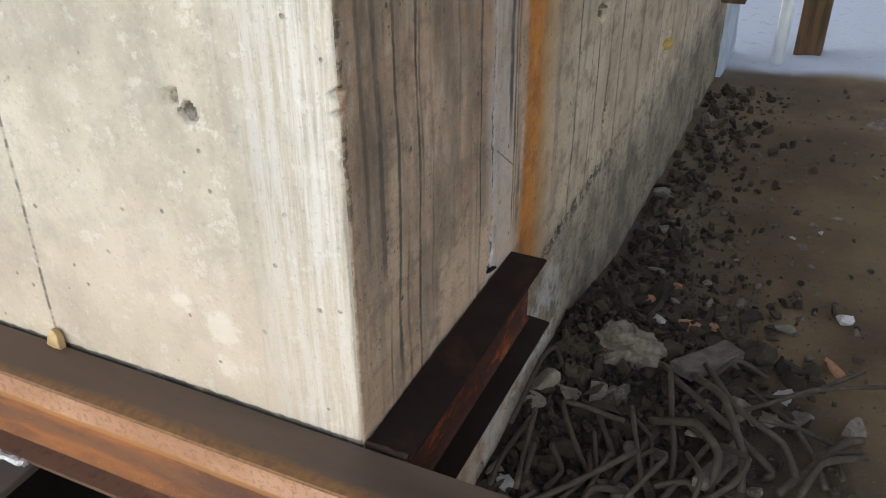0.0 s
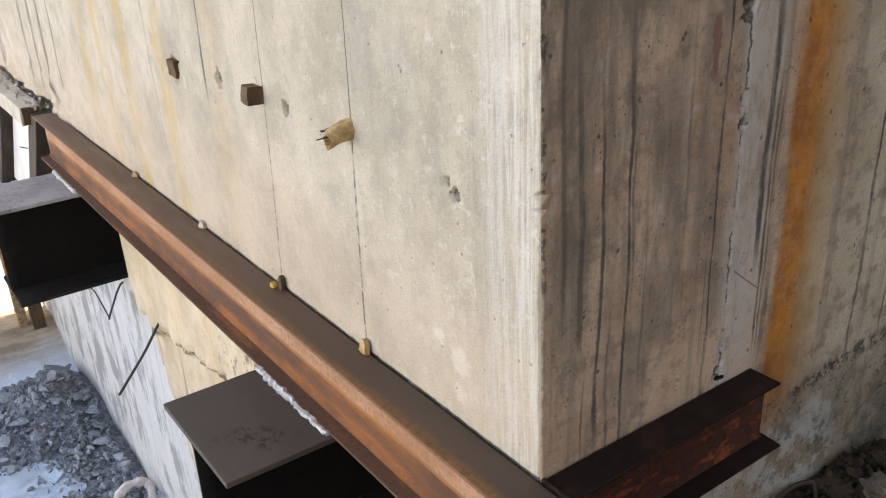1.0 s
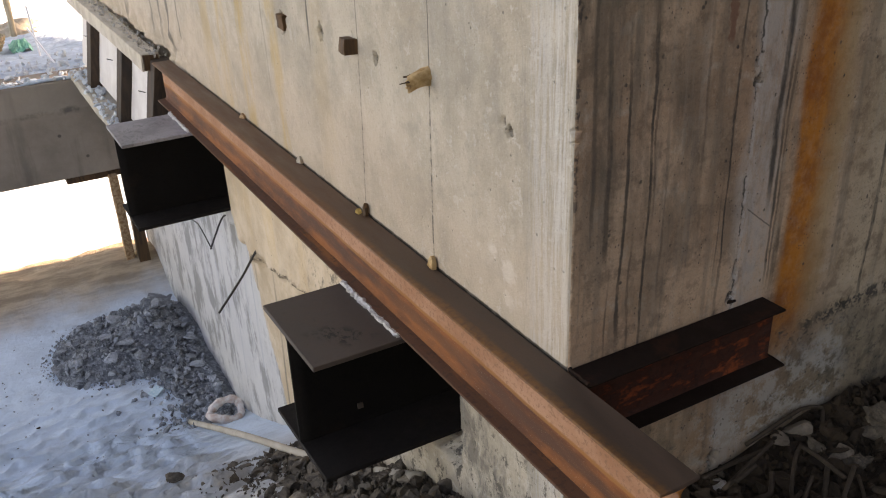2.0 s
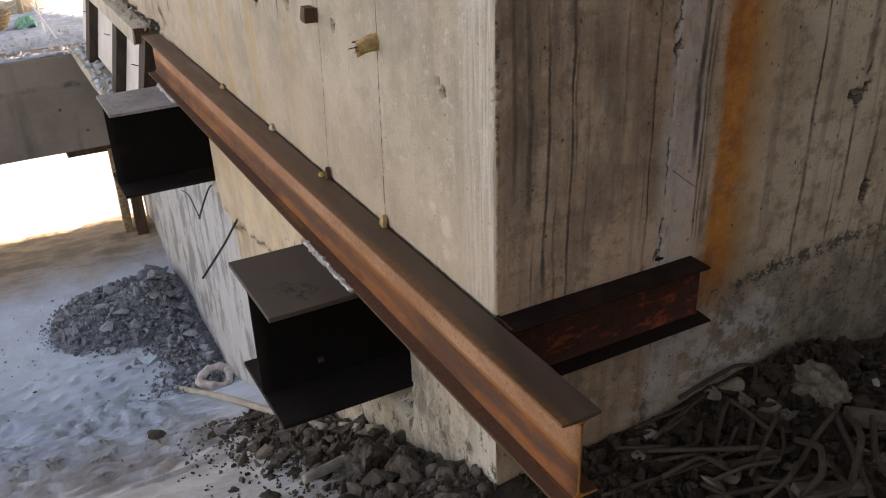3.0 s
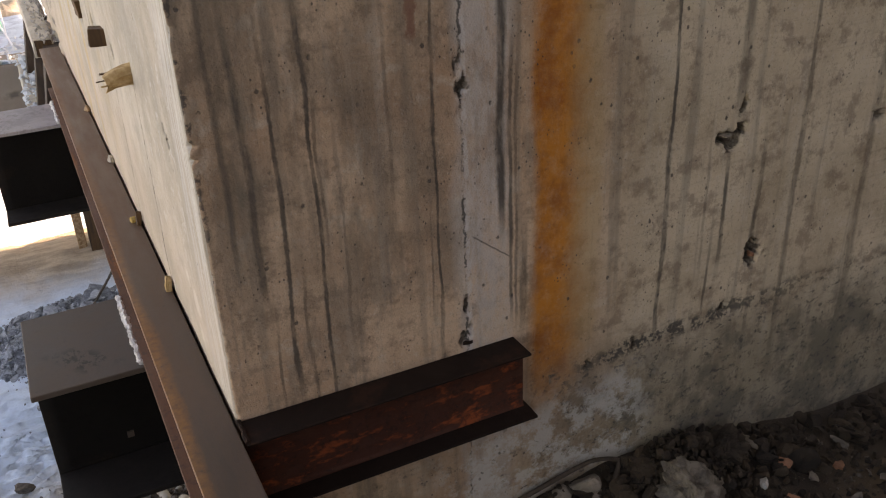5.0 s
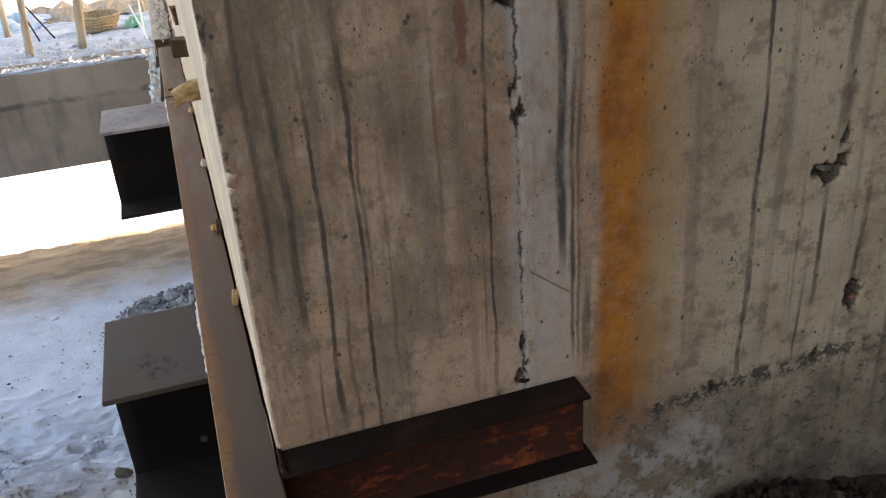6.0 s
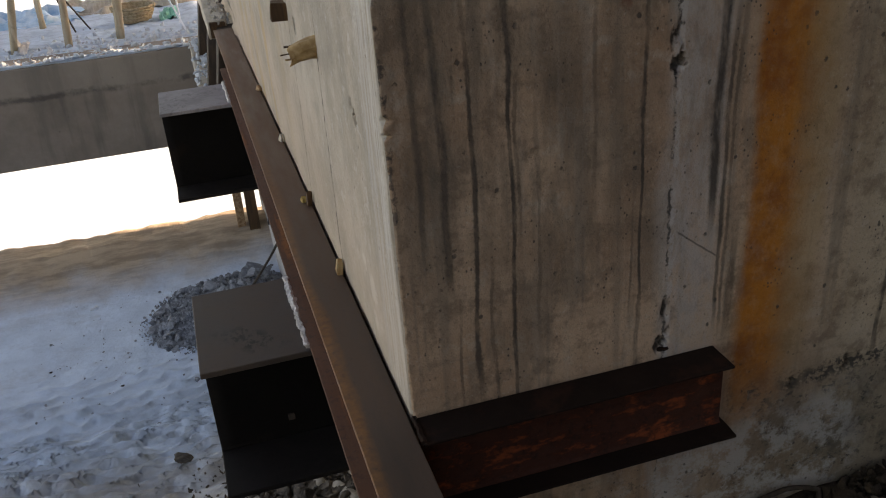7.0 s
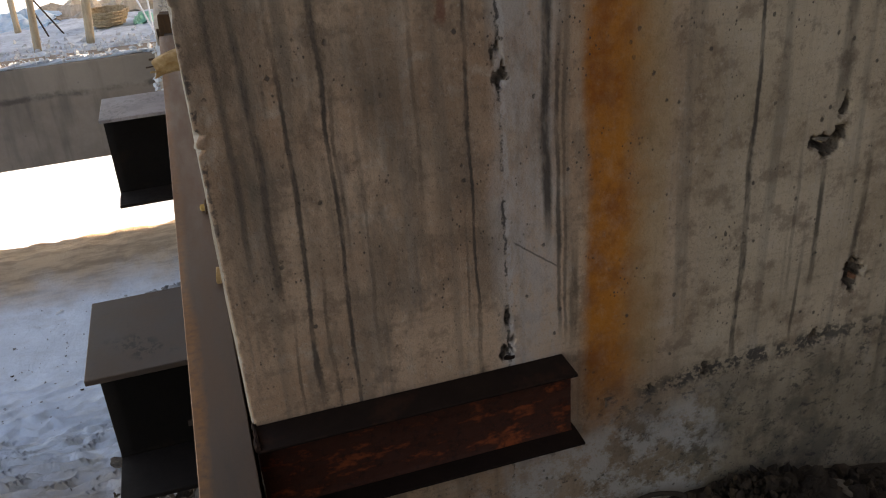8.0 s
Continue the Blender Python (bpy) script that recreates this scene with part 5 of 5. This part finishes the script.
bar([(0.47, -0.10, 0.04), (0.55, -0.09, 0.05)], 0.006)
bar([(0.47, -0.14, 0.01), (0.53, -0.16, 0.02), (0.58, -0.12, 0.03)], 0.007)
bar([(0.63, -0.20, 0.05), (0.56, -0.23, 0.01)], 0.005)
bar([(0.54, -0.27, 0.02), (0.72, -0.32, 0.03)], 0.009)
bar([(0.56, -0.35, 0.03), (0.59, -0.41, 0.04), (0.58, -0.44, 0.02)], 0.007)
bar([(0.77, -0.38, 0.02), (0.72, -0.47, 0.03)], 0.007)
bar([(0.70, -0.19, 0.03), (0.62, -0.25, 0.01)], 0.007)
bar([(0.20, -0.18, 0.01), (0.45, -0.22, 0.02), (0.62, -0.24, 0.02)], 0.006)
bar([(0.30, -0.30, 0.02), (0.48, -0.36, 0.03), (0.74, -0.44, 0.03)], 0.007)
bar([(0.34, -0.06, 0.01), (0.45, -0.13, 0.02)], 0.006)
bar([(0.39, -0.09, 0.0), (0.48, -0.20, 0.05), (0.60, -0.30, 0.07)], 0.007)
bar([(0.45, -0.28, 0.01), (0.52, -0.33, 0.07), (0.60, -0.36, 0.08), (0.64, -0.33, 0.05), (0.62, -0.29, 0.02)], 0.006)
bar([(0.83, -0.75, 0.02), (0.74, -0.66, 0.05), (0.60, -0.62, 0.03)], 0.008)
bar([(1.11, -0.78, 0.01), (0.98, -0.62, 0.05), (0.90, -0.53, 0.04), (0.84, -0.44, 0.01)], 0.006)
bar([(0.88, -0.36, 0.07), (0.80, -0.44, 0.10), (0.70, -0.50, 0.07), (0.62, -0.52, 0.02)], 0.009)
bar([(0.92, -0.38, 0.08), (0.83, -0.47, 0.06), (0.78, -0.58, 0.04), (0.70, -0.62, 0.02)], 0.008)
bar([(0.74, -0.30, 0.03), (0.70, -0.40, 0.10), (0.64, -0.46, 0.09), (0.57, -0.46, 0.03)], 0.009)
bar([(0.52, -0.42, 0.02), (0.58, -0.50, 0.07), (0.66, -0.52, 0.08), (0.70, -0.46, 0.06)], 0.007)
bar([(0.40, -0.16, 0.02), (0.52, -0.22, 0.04), (0.60, -0.20, 0.02)], 0.006)
bar([(0.36, -0.22, 0.03), (0.47, -0.24, 0.06), (0.53, -0.30, 0.02)], 0.007)
bar([(0.62, -0.40, 0.09), (0.55, -0.44, 0.10), (0.48, -0.43, 0.05)], 0.006)
bar([(0.80, -0.52, 0.07), (0.86, -0.60, 0.03), (0.84, -0.68, 0.02), (0.74, -0.71, 0.02)], 0.006)
rnd = random.Random(77)
for k in range(4):
    x, y, a = rnd.uniform(0.35, 1.0), rnd.uniform(-0.75, -0.2), rnd.uniform(0, math.pi)
    d = rnd.uniform(0.06, 0.14)
    bar([(x - d * math.cos(a), y - d * math.sin(a), 0.01), (x, y + rnd.uniform(-0.03, 0.03), rnd.uniform(0.01, 0.05)), (x + d * math.cos(a), y + d * math.sin(a), rnd.uniform(0, 0.04))], rnd.uniform(0.004, 0.007))

for a, b, w, label in (((0.76, -0.50), (0.58, -0.44), 0.018, "short grey plank scrap among bent bars"), ((1.08, -0.43), (0.90, -0.33), 0.034, "broken grey batten among rubble")):
    mid, far = ((a[0] + b[0]) / 2, (a[1] + b[1]) / 2), math.hypot(b[0] - a[0], b[1] - a[1]) / 2
    ob = part("plank_scrap", rough_box((-far, -w, -0.012), (far, w, 0.012), 0.003, 0.005, 3, w), M_SCRAP)
    ob.matrix_world = pose(*mid, ground_height(*mid) + 0.045, 4, -8, math.degrees(math.atan2(b[1] - a[1], b[0] - a[0])))
    tagged(ob, label, "plank", "plank scraps")

for k, (x, y, size, mat, lab, flat) in enumerate((
        (1.16, -0.22, 0.030, M_ROCK_CREAM, "white mortar lump", 1.2), (1.00, -0.565, 0.040, M_ROCK_CREAM, "long white mortar piece", 0.4),
        (0.78, -0.17, 0.045, M_ROCK, "flat grey concrete chip", 0.5), (0.77, -0.04, 0.045, M_ROCK, "upright grey concrete chip", 1.2), (0.77, -0.10, 0.03, M_ROCK, "grey concrete chip", 1.0),
        (0.89, -0.46, 0.05, M_ROCK, "angular grey stone", 0.8), (0.89, -0.54, 0.055, M_ROCK, "angular grey stone", 0.6), (0.92, -0.60, 0.035, M_ROCK, "grey stone", 0.8), (0.93, -0.72, 0.045, M_ROCK, "grey concrete lump", 0.9),
        (1.13, -0.48, 0.055, M_ROCK_DARK, "dark muddy stone", 0.8), (1.01, -0.28, 0.05, M_ROCK_DARK, "dark muddy stone", 0.9), (1.11, -0.57, 0.055, M_ROCK_DARK, "dark muddy stone", 0.7), (1.43, -0.68, 0.03, M_ROCK_CREAM, "pale mortar lump", 0.8),
        (1.19, -0.30, 0.035, M_BRICK, "reddish brick fragment", 0.6), (1.22, -0.36, 0.03, M_BRICK, "reddish brick fragment", 0.6), (1.31, -0.24, 0.025, M_ROCK, "small grey stone", 0.8), (1.40, -0.41, 0.022, M_ROCK, "small grey stone", 0.8),
        (1.16, -0.67, 0.05, M_BRICK, "flat reddish brick fragment", 0.35), (0.46, -0.05, 0.03, M_ROCK_CREAM, "pale mortar chip", 0.8), (0.49, -0.025, 0.028, M_ROCK, "grey chip against the wall", 1.2), (1.95, -0.55, 0.02, M_ROCK, "small pale stone", 0.8),
        (2.02, -0.62, 0.02, M_ROCK, "small pale stone", 0.8), (2.9, -0.72, 0.08, M_ROCK, "flat grey stone", 0.3), (2.03, -0.06, 0.05, M_ROCK, "grey stone against the wall", 0.8), (2.75, -0.08, 0.06, M_ROCK, "grey stone against the wall", 0.8),
        (1.0, -0.33, 0.04, M_ROCK, "grey concrete chip", 0.6), (0.68, -0.34, 0.03, M_ROCK, "grey concrete chip", 0.6), (1.25, -0.12, 0.05, M_ROCK_DARK, "dark muddy lump", 0.8))):
    stone("rubble_stone", x, y, ground_height(x, y) + size * flat * 0.35, size, mat, lab + " lying in the mud", "stone", "loose stones", k + 1, flat)



def craggy_lump(x, y, size, flat, mat, label, seed):
    """A large lump of broken concrete with the aggregate standing out."""
    bm = rock_shape(seed, flat, 5, 0.5)
    for v in bm.verts:
        out = v.co.normalized()
        v.co += out * (0.16 * noise.fractal(v.co * 3.2 + Vector((seed, 0, 0)), 0.8, 2.1, 4) + 0.05 * abs(noise.noise(v.co * 14)))
        v.co *= size
    ob = part("concrete_lump", bm, mat)
    ob.matrix_world = pose(x, y, ground_height(x, y) + size * flat * 0.45, 12, -8, seed * 40)
    return tagged(ob, label, "stone", "broken lumps")


craggy_lump(0.95, -0.19, 0.10, 0.6, M_ROCK, "large craggy lump of broken grey concrete in the mud", 2)
craggy_lump(0.80, -0.20, 0.05, 0.5, M_ROCK, "flat craggy piece of broken grey concrete", 5)
craggy_lump(1.14, -0.10, 0.09, 0.6, M_ROCK_DARK, "dark craggy lump of mud and mortar by the wall foot", 7)
craggy_lump(-0.20, 0.45, 0.09, 0.6, M_CLOD, "dark craggy lump of earth and mortar on the ramp", 9)
craggy_lump(-0.05, 0.85, 0.08, 0.7, M_CLOD, "dark craggy lump of mortar against the wall", 11)

rnd = random.Random(5)
for k in range(120):
    x, y = 0.35 + abs(rnd.gauss(0.45, 0.4)), -abs(rnd.gauss(0.05, 0.35)) - 0.03
    size = rnd.uniform(0.016, 0.042)
    stone("rubble_stone", x, y, ground_height(x, y) + size * 0.3, size, rnd.choice((M_ROCK_DARK, M_ROCK_DARK, M_ROCK_DARK, M_ROCK_DARK, M_ROCK)), "broken concrete chip half sunk in mud", "stone", "loose stones", k + 40, 0.7)
spots = []
for k in range(2600):
    x, y = 0.05 + abs(rnd.gauss(0.5, 0.6)), -abs(rnd.gauss(0.0, 0.26)) - 0.01
    if x < 3.3:
        size = 0.004 + abs(rnd.gauss(0, 0.009))
        spots.append((x, y, ground_height(x, y) + size * 0.3, size))
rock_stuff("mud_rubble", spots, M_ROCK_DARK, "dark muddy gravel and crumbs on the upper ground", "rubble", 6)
spots = []
for k in range(500):
    x, y = rnd.uniform(0.8, 3.2), -abs(rnd.gauss(0.02, 0.16)) - 0.02
    size = 0.008 + abs(rnd.gauss(0, 0.012))
    spots.append((x, y, ground_height(x, y) + size * 0.3, size))
for k in range(650):
    x, y = rnd.gauss(1.03, 0.085), -0.03 - abs(rnd.gauss(0.06, 0.07))
    size = 0.004 + abs(rnd.gauss(0, 0.007))
    hump = 0.075 * math.exp(-((x - 1.03) / 0.13) ** 2) * math.exp(-((y + 0.1) / 0.13) ** 2)
    spots.append((x, y, ground_height(x, y) + hump * rnd.uniform(0.4, 1.0), size))
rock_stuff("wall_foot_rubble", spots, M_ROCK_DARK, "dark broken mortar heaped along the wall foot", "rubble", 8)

spots = []
for k in range(1500):
    x, y = rnd.uniform(0.75, 3.3), -0.08 - abs(rnd.gauss(0.12, 0.42))
    size = 0.0025 + min(0.016, 0.003 * rnd.paretovariate(1.5) * rnd.random())
    spots.append((x, y, ground_height(x, y) + size * 0.2, size))
rock_stuff("earth_crumbs", spots, M_CLOD, "small brown crumbs scattered over the open earth", "rubble", 9)
for x, y, size, mat, lab in ((1.86, -0.50, 0.016, M_ROCK_CREAM, "small pale stone"), (1.90, -0.58, 0.015, M_ROCK_CREAM, "small pale stone"), (1.55, -0.86, 0.026, M_ROCK_CREAM, "pale mortar lump"), (1.60, -0.92, 0.018, M_ROCK, "grey stone"), (2.35, -0.72, 0.014, M_ROCK, "small grey stone"), (1.5, -0.30, 0.02, M_ROCK, "grey stone"), (1.42, -0.22, 0.026, M_BRICK, "brown clod"), (1.28, -0.17, 0.03, M_BRICK, "brown clod"), (1.36, -0.33, 0.018, M_ROCK, "grey chip"), (1.68, -0.36, 0.015, M_ROCK, "grey chip")):
    stone("rubble_stone", x, y, ground_height(x, y) + size * 0.3, size, mat, lab + " on the open brown earth", "stone", "loose stones", int(x * 97), 0.7)

# ---- litter on the ramp and the lower floor ----
def bank_height(x, y):
    """Spoil banked against the long face, falling away from it."""
    h = 0.06 * float(smooth_step(y, 0.1, 0.7)) * math.exp(-(min(x, 0.0) / (0.20 + 0.04 * y)) ** 2) * float(smooth_step(y, 2.0, 1.3)) * (0.75 + 0.7 * noise2(x, y, 5.0, 71.0))
    return ground_height(x, y) + max(0.0, h)


def bank_fines():
    xs, ys = spaced([(-0.75, 0.03, 0.02)]), spaced([(-0.25, 2.1, 0.02)])
    verts = [(x, y, bank_height(x, y) - 0.012 + 0.016 * noise2(x, y, 14.0, 74.0) - 0.03 * float(smooth_step(x, -0.45, -0.72)) - 0.03 * float(smooth_step(y, -0.05, -0.22))) for y in ys for x in xs]
    n = len(xs)
    faces = [(q * n + p, q * n + p + 1, (q + 1) * n + p + 1, (q + 1) * n + p) for q in range(len(ys) - 1) for p in range(n - 1)]
    return tagged(raw("bank_fines", verts, faces, M_CLOD, smooth=True), "dry brown earth banked against the wall foot", "rubble", kind="stuff")


bank_fines()
spots = []
for k in range(3600):
    y = rnd.uniform(-0.15, 2.0)
    x = 0.0 - abs(rnd.gauss(0, 0.19 + 0.03 * y))
    if y < 0 and x > -0.02:
        continue
    size = 0.003 + min(0.04, 0.005 * rnd.paretovariate(1.6) * rnd.random())
    spots.append((x, y, bank_height(x, y) + size * 0.25, size))
rock_stuff("ramp_rubble", spots, M_CLOD, "brown broken mortar and earth heaped at the wall foot", "rubble", 10)
for k in range(52):
    y = rnd.uniform(-0.05, 1.9)
    x = -0.04 - 0.3 * rnd.random() ** 1.4
    size = 0.018 + 0.04 * rnd.random() ** 2
    stone("rubble_stone", x, y, bank_height(x, y) + size * 0.2, size, rnd.choice((M_ROCK, M_CLOD, M_CLOD)), "broken grey-brown concrete lump on the ramp", "stone", "ramp stones", k + 200, 0.7)
stone("rubble_stone", -0.12, 0.06, -0.56, 0.11, M_CLOD, "large crumbling earth lump at the wall corner", "stone", "ramp stones", 4, 0.7)

def heap_height(x, y):
    """Surface of the mortar heap: highest on a ridge that runs to the wall, with a tail along the wall foot."""
    u, v = (x + 0.24) / 0.70, (y - 4.92) / (0.54 if y < 4.92 else 0.56)
    r = math.hypot(u, v) * (1 + 0.16 * noise2(math.atan2(v, u), 0.0, 1.3, 81.0, 2))
    h = 0.27 * max(0.0, 1 - r) ** 0.85 * (1 + 0.35 * noise2(x, y, 3.5, 72.0))
    tail = 0.05 * math.exp(-((x - 0.0) / 0.2) ** 2) * float(smooth_step(y, 3.3, 3.7)) * float(smooth_step(y, 4.9, 4.5))
    return ground_height(x, y) + max(h, tail), r


def heap_core():
    """The fines that the lumps lie in."""
    xs, ys = spaced([(-1.1, 0.16, 0.03)]), spaced([(3.3, 5.7, 0.03)])
    verts = []
    for y in ys:
        for x in xs:
            z, r = heap_height(x, y)
            lift = z - ground_height(x, y)
            verts.append((x, y, z - 0.012 + (0.02 * noise2(x, y, 12.0, 73.0) if lift > 0.01 else -0.02)))
    n = len(xs)
    faces = [(q * n + p, q * n + p + 1, (q + 1) * n + p + 1, (q + 1) * n + p) for q in range(len(ys) - 1) for p in range(n - 1)]
    ob = raw("heap_fines", verts, faces, M_ROCK_BLUE, smooth=True)
    return tagged(ob, "grey mortar dust and grit under the broken lumps", "rubble", kind="stuff")


heap_core()
spots = []
for k in range(2000):
    a, far = rnd.uniform(0, 2 * math.pi), 1.08 * rnd.random() ** 0.55
    x, y = -0.24 + 0.70 * far * math.cos(a), 4.94 + 0.56 * far * math.sin(a)
    if x > 0.1:
        continue
    size = 0.005 + min(0.035, 0.006 * rnd.paretovariate(1.5) * rnd.random())
    spots.append((x, y, heap_height(x, y)[0] + size * 0.3, size))
for k in range(700):
    x, y = min(0.06, rnd.gauss(-0.12, 0.17)), rnd.uniform(3.35, 4.6)
    size = 0.005 + min(0.03, abs(rnd.gauss(0, 0.013)))
    spots.append((x, y, heap_height(x, y)[0] + size * 0.3, size))
for k in range(260):
    x, y = rnd.uniform(-1.7, 0), rnd.uniform(3.2, 5.6)
    size = 0.003 + abs(rnd.gauss(0, 0.006))
    spots.append((x, y, heap_height(x, y)[0] + size * 0.3, size))
rock_stuff("rubble_heap", spots, M_ROCK_BLUE, "heap of grey broken mortar on the lower floor", "rubble", 12)
for k in range(70):
    a, far = rnd.uniform(0, 2 * math.pi), 0.95 * math.sqrt(rnd.random())
    x, y = min(0.05, -0.24 + 0.66 * far * math.cos(a)), 4.9 + 0.6 * far * math.sin(a)
    size = 0.026 + 0.05 * rnd.random() ** 2
    stone("rubble_stone", x, y, heap_height(x, y)[0] + size * 0.3, size, M_ROCK_BLUE, "broken grey mortar lump on the heap", "stone", "heap stones", k + 500, 0.7)
for k in range(16):
    x, y = min(0.04, rnd.gauss(-0.1, 0.15)), rnd.uniform(3.35, 4.5)
    size = rnd.uniform(0.024, 0.05)
    stone("rubble_stone", x, y, heap_height(x, y)[0] + size * 0.3, size, M_ROCK_BLUE, "grey mortar lump strewn along the wall foot", "stone", "heap stones", k + 700, 0.7)
for x, y, size, flat in ((-0.10, 5.08, 0.15, 0.35), (-0.86, 4.80, 0.10, 0.55), (-0.74, 5.02, 0.07, 0.6), (-0.15, 4.75, 0.08, 0.6), (-0.40, 4.72, 0.07, 0.7), (0.0, 4.3, 0.06, 0.7), (-0.12, 4.0, 0.05, 0.7), (0.02, 3.62, 0.08, 0.5), (-0.5, 4.85, 0.06, 0.7)):
    stone("rubble_stone", x, y, heap_height(x, y)[0] + size * flat * 0.35, size, M_ROCK_BLUE, "large pale grey slab of mortar on the rubble heap", "stone", "heap stones", int(size * 1000), flat)
stone("pebble", -1.33, 5.40, -2.43, 0.03, M_ROCK_PALE, "white pebble on the dusty lower floor", "stone", "", 3)
for x, y in ((-1.25, 4.03), (-1.1, 4.2), (-1.6, 4.6)):
    stone("pebble", x, y, ground_height(x, y) + 0.005, 0.018, M_ROCK_DARK, "dark crumb on the dusty lower floor", "stone", "", 4)

ring_pts = [(0.10 * math.cos(a) * (1 + 0.1 * math.sin(3 * a)), 0.085 * math.sin(a), 0.014 * math.sin(2 * a)) for a in np.linspace(0, 2 * math.pi, 15)]
ring = part("sacking_ring", tube(ring_pts, 0.026, 10, 0.3, 7), M_CLOTH, None, "", True)
ring.matrix_world = pose(-0.05, 3.33, ground_height(-0.05, 3.33) + 0.06, 16, 4, 20)
tagged(ring, "pinkish white coil of sacking lying on the rubble", "sacking")
packet = part("packet", rough_box((-0.045, -0.035, -0.006), (0.045, 0.035, 0.006), 0.003, 0.006, 3, 3), M_PACKET)
packet.matrix_world = pose(-0.335, 4.15, heap_height(-0.335, 4.15)[0] + 0.026, 10, -8, 35)
tagged(packet, "small pale blue crumpled packet on the lower floor", "packet")
ends = Vector((-0.24, 3.62, ground_height(-0.24, 3.62) + 0.02)), Vector((-0.10, 1.05, ground_height(-0.10, 1.05) + 0.05))
stick = part("wooden_stick", tube([ends[0], ends[0].lerp(ends[1], 0.5) + Vector((0, 0, 0.02)), ends[1]], 0.017, 8, 0.2, 3), M_STICK, None, "", True)
tagged(stick, "long bleached wooden stick lying down the ramp", "stick")
for a, b, r, label in (((-0.36, 0.49), (-0.11, 0.55), 0.016, "grey pipe end half buried in rubble"), ((0.03, 1.30), (-0.06, 1.14), 0.012, "short grey pipe in the rubble"), ((-0.06, 0.98), (-0.02, 0.70), 0.022, "grey pipe stub beside the wall")):
    pts = [(*q, ground_height(*q) + 0.05) for q in (a, b)]
    ob = part("pipe", tube(pts, r, 10), M_PIPE, None, "", True)
    tagged(ob, label, "pipe", "pipes in the rubble")
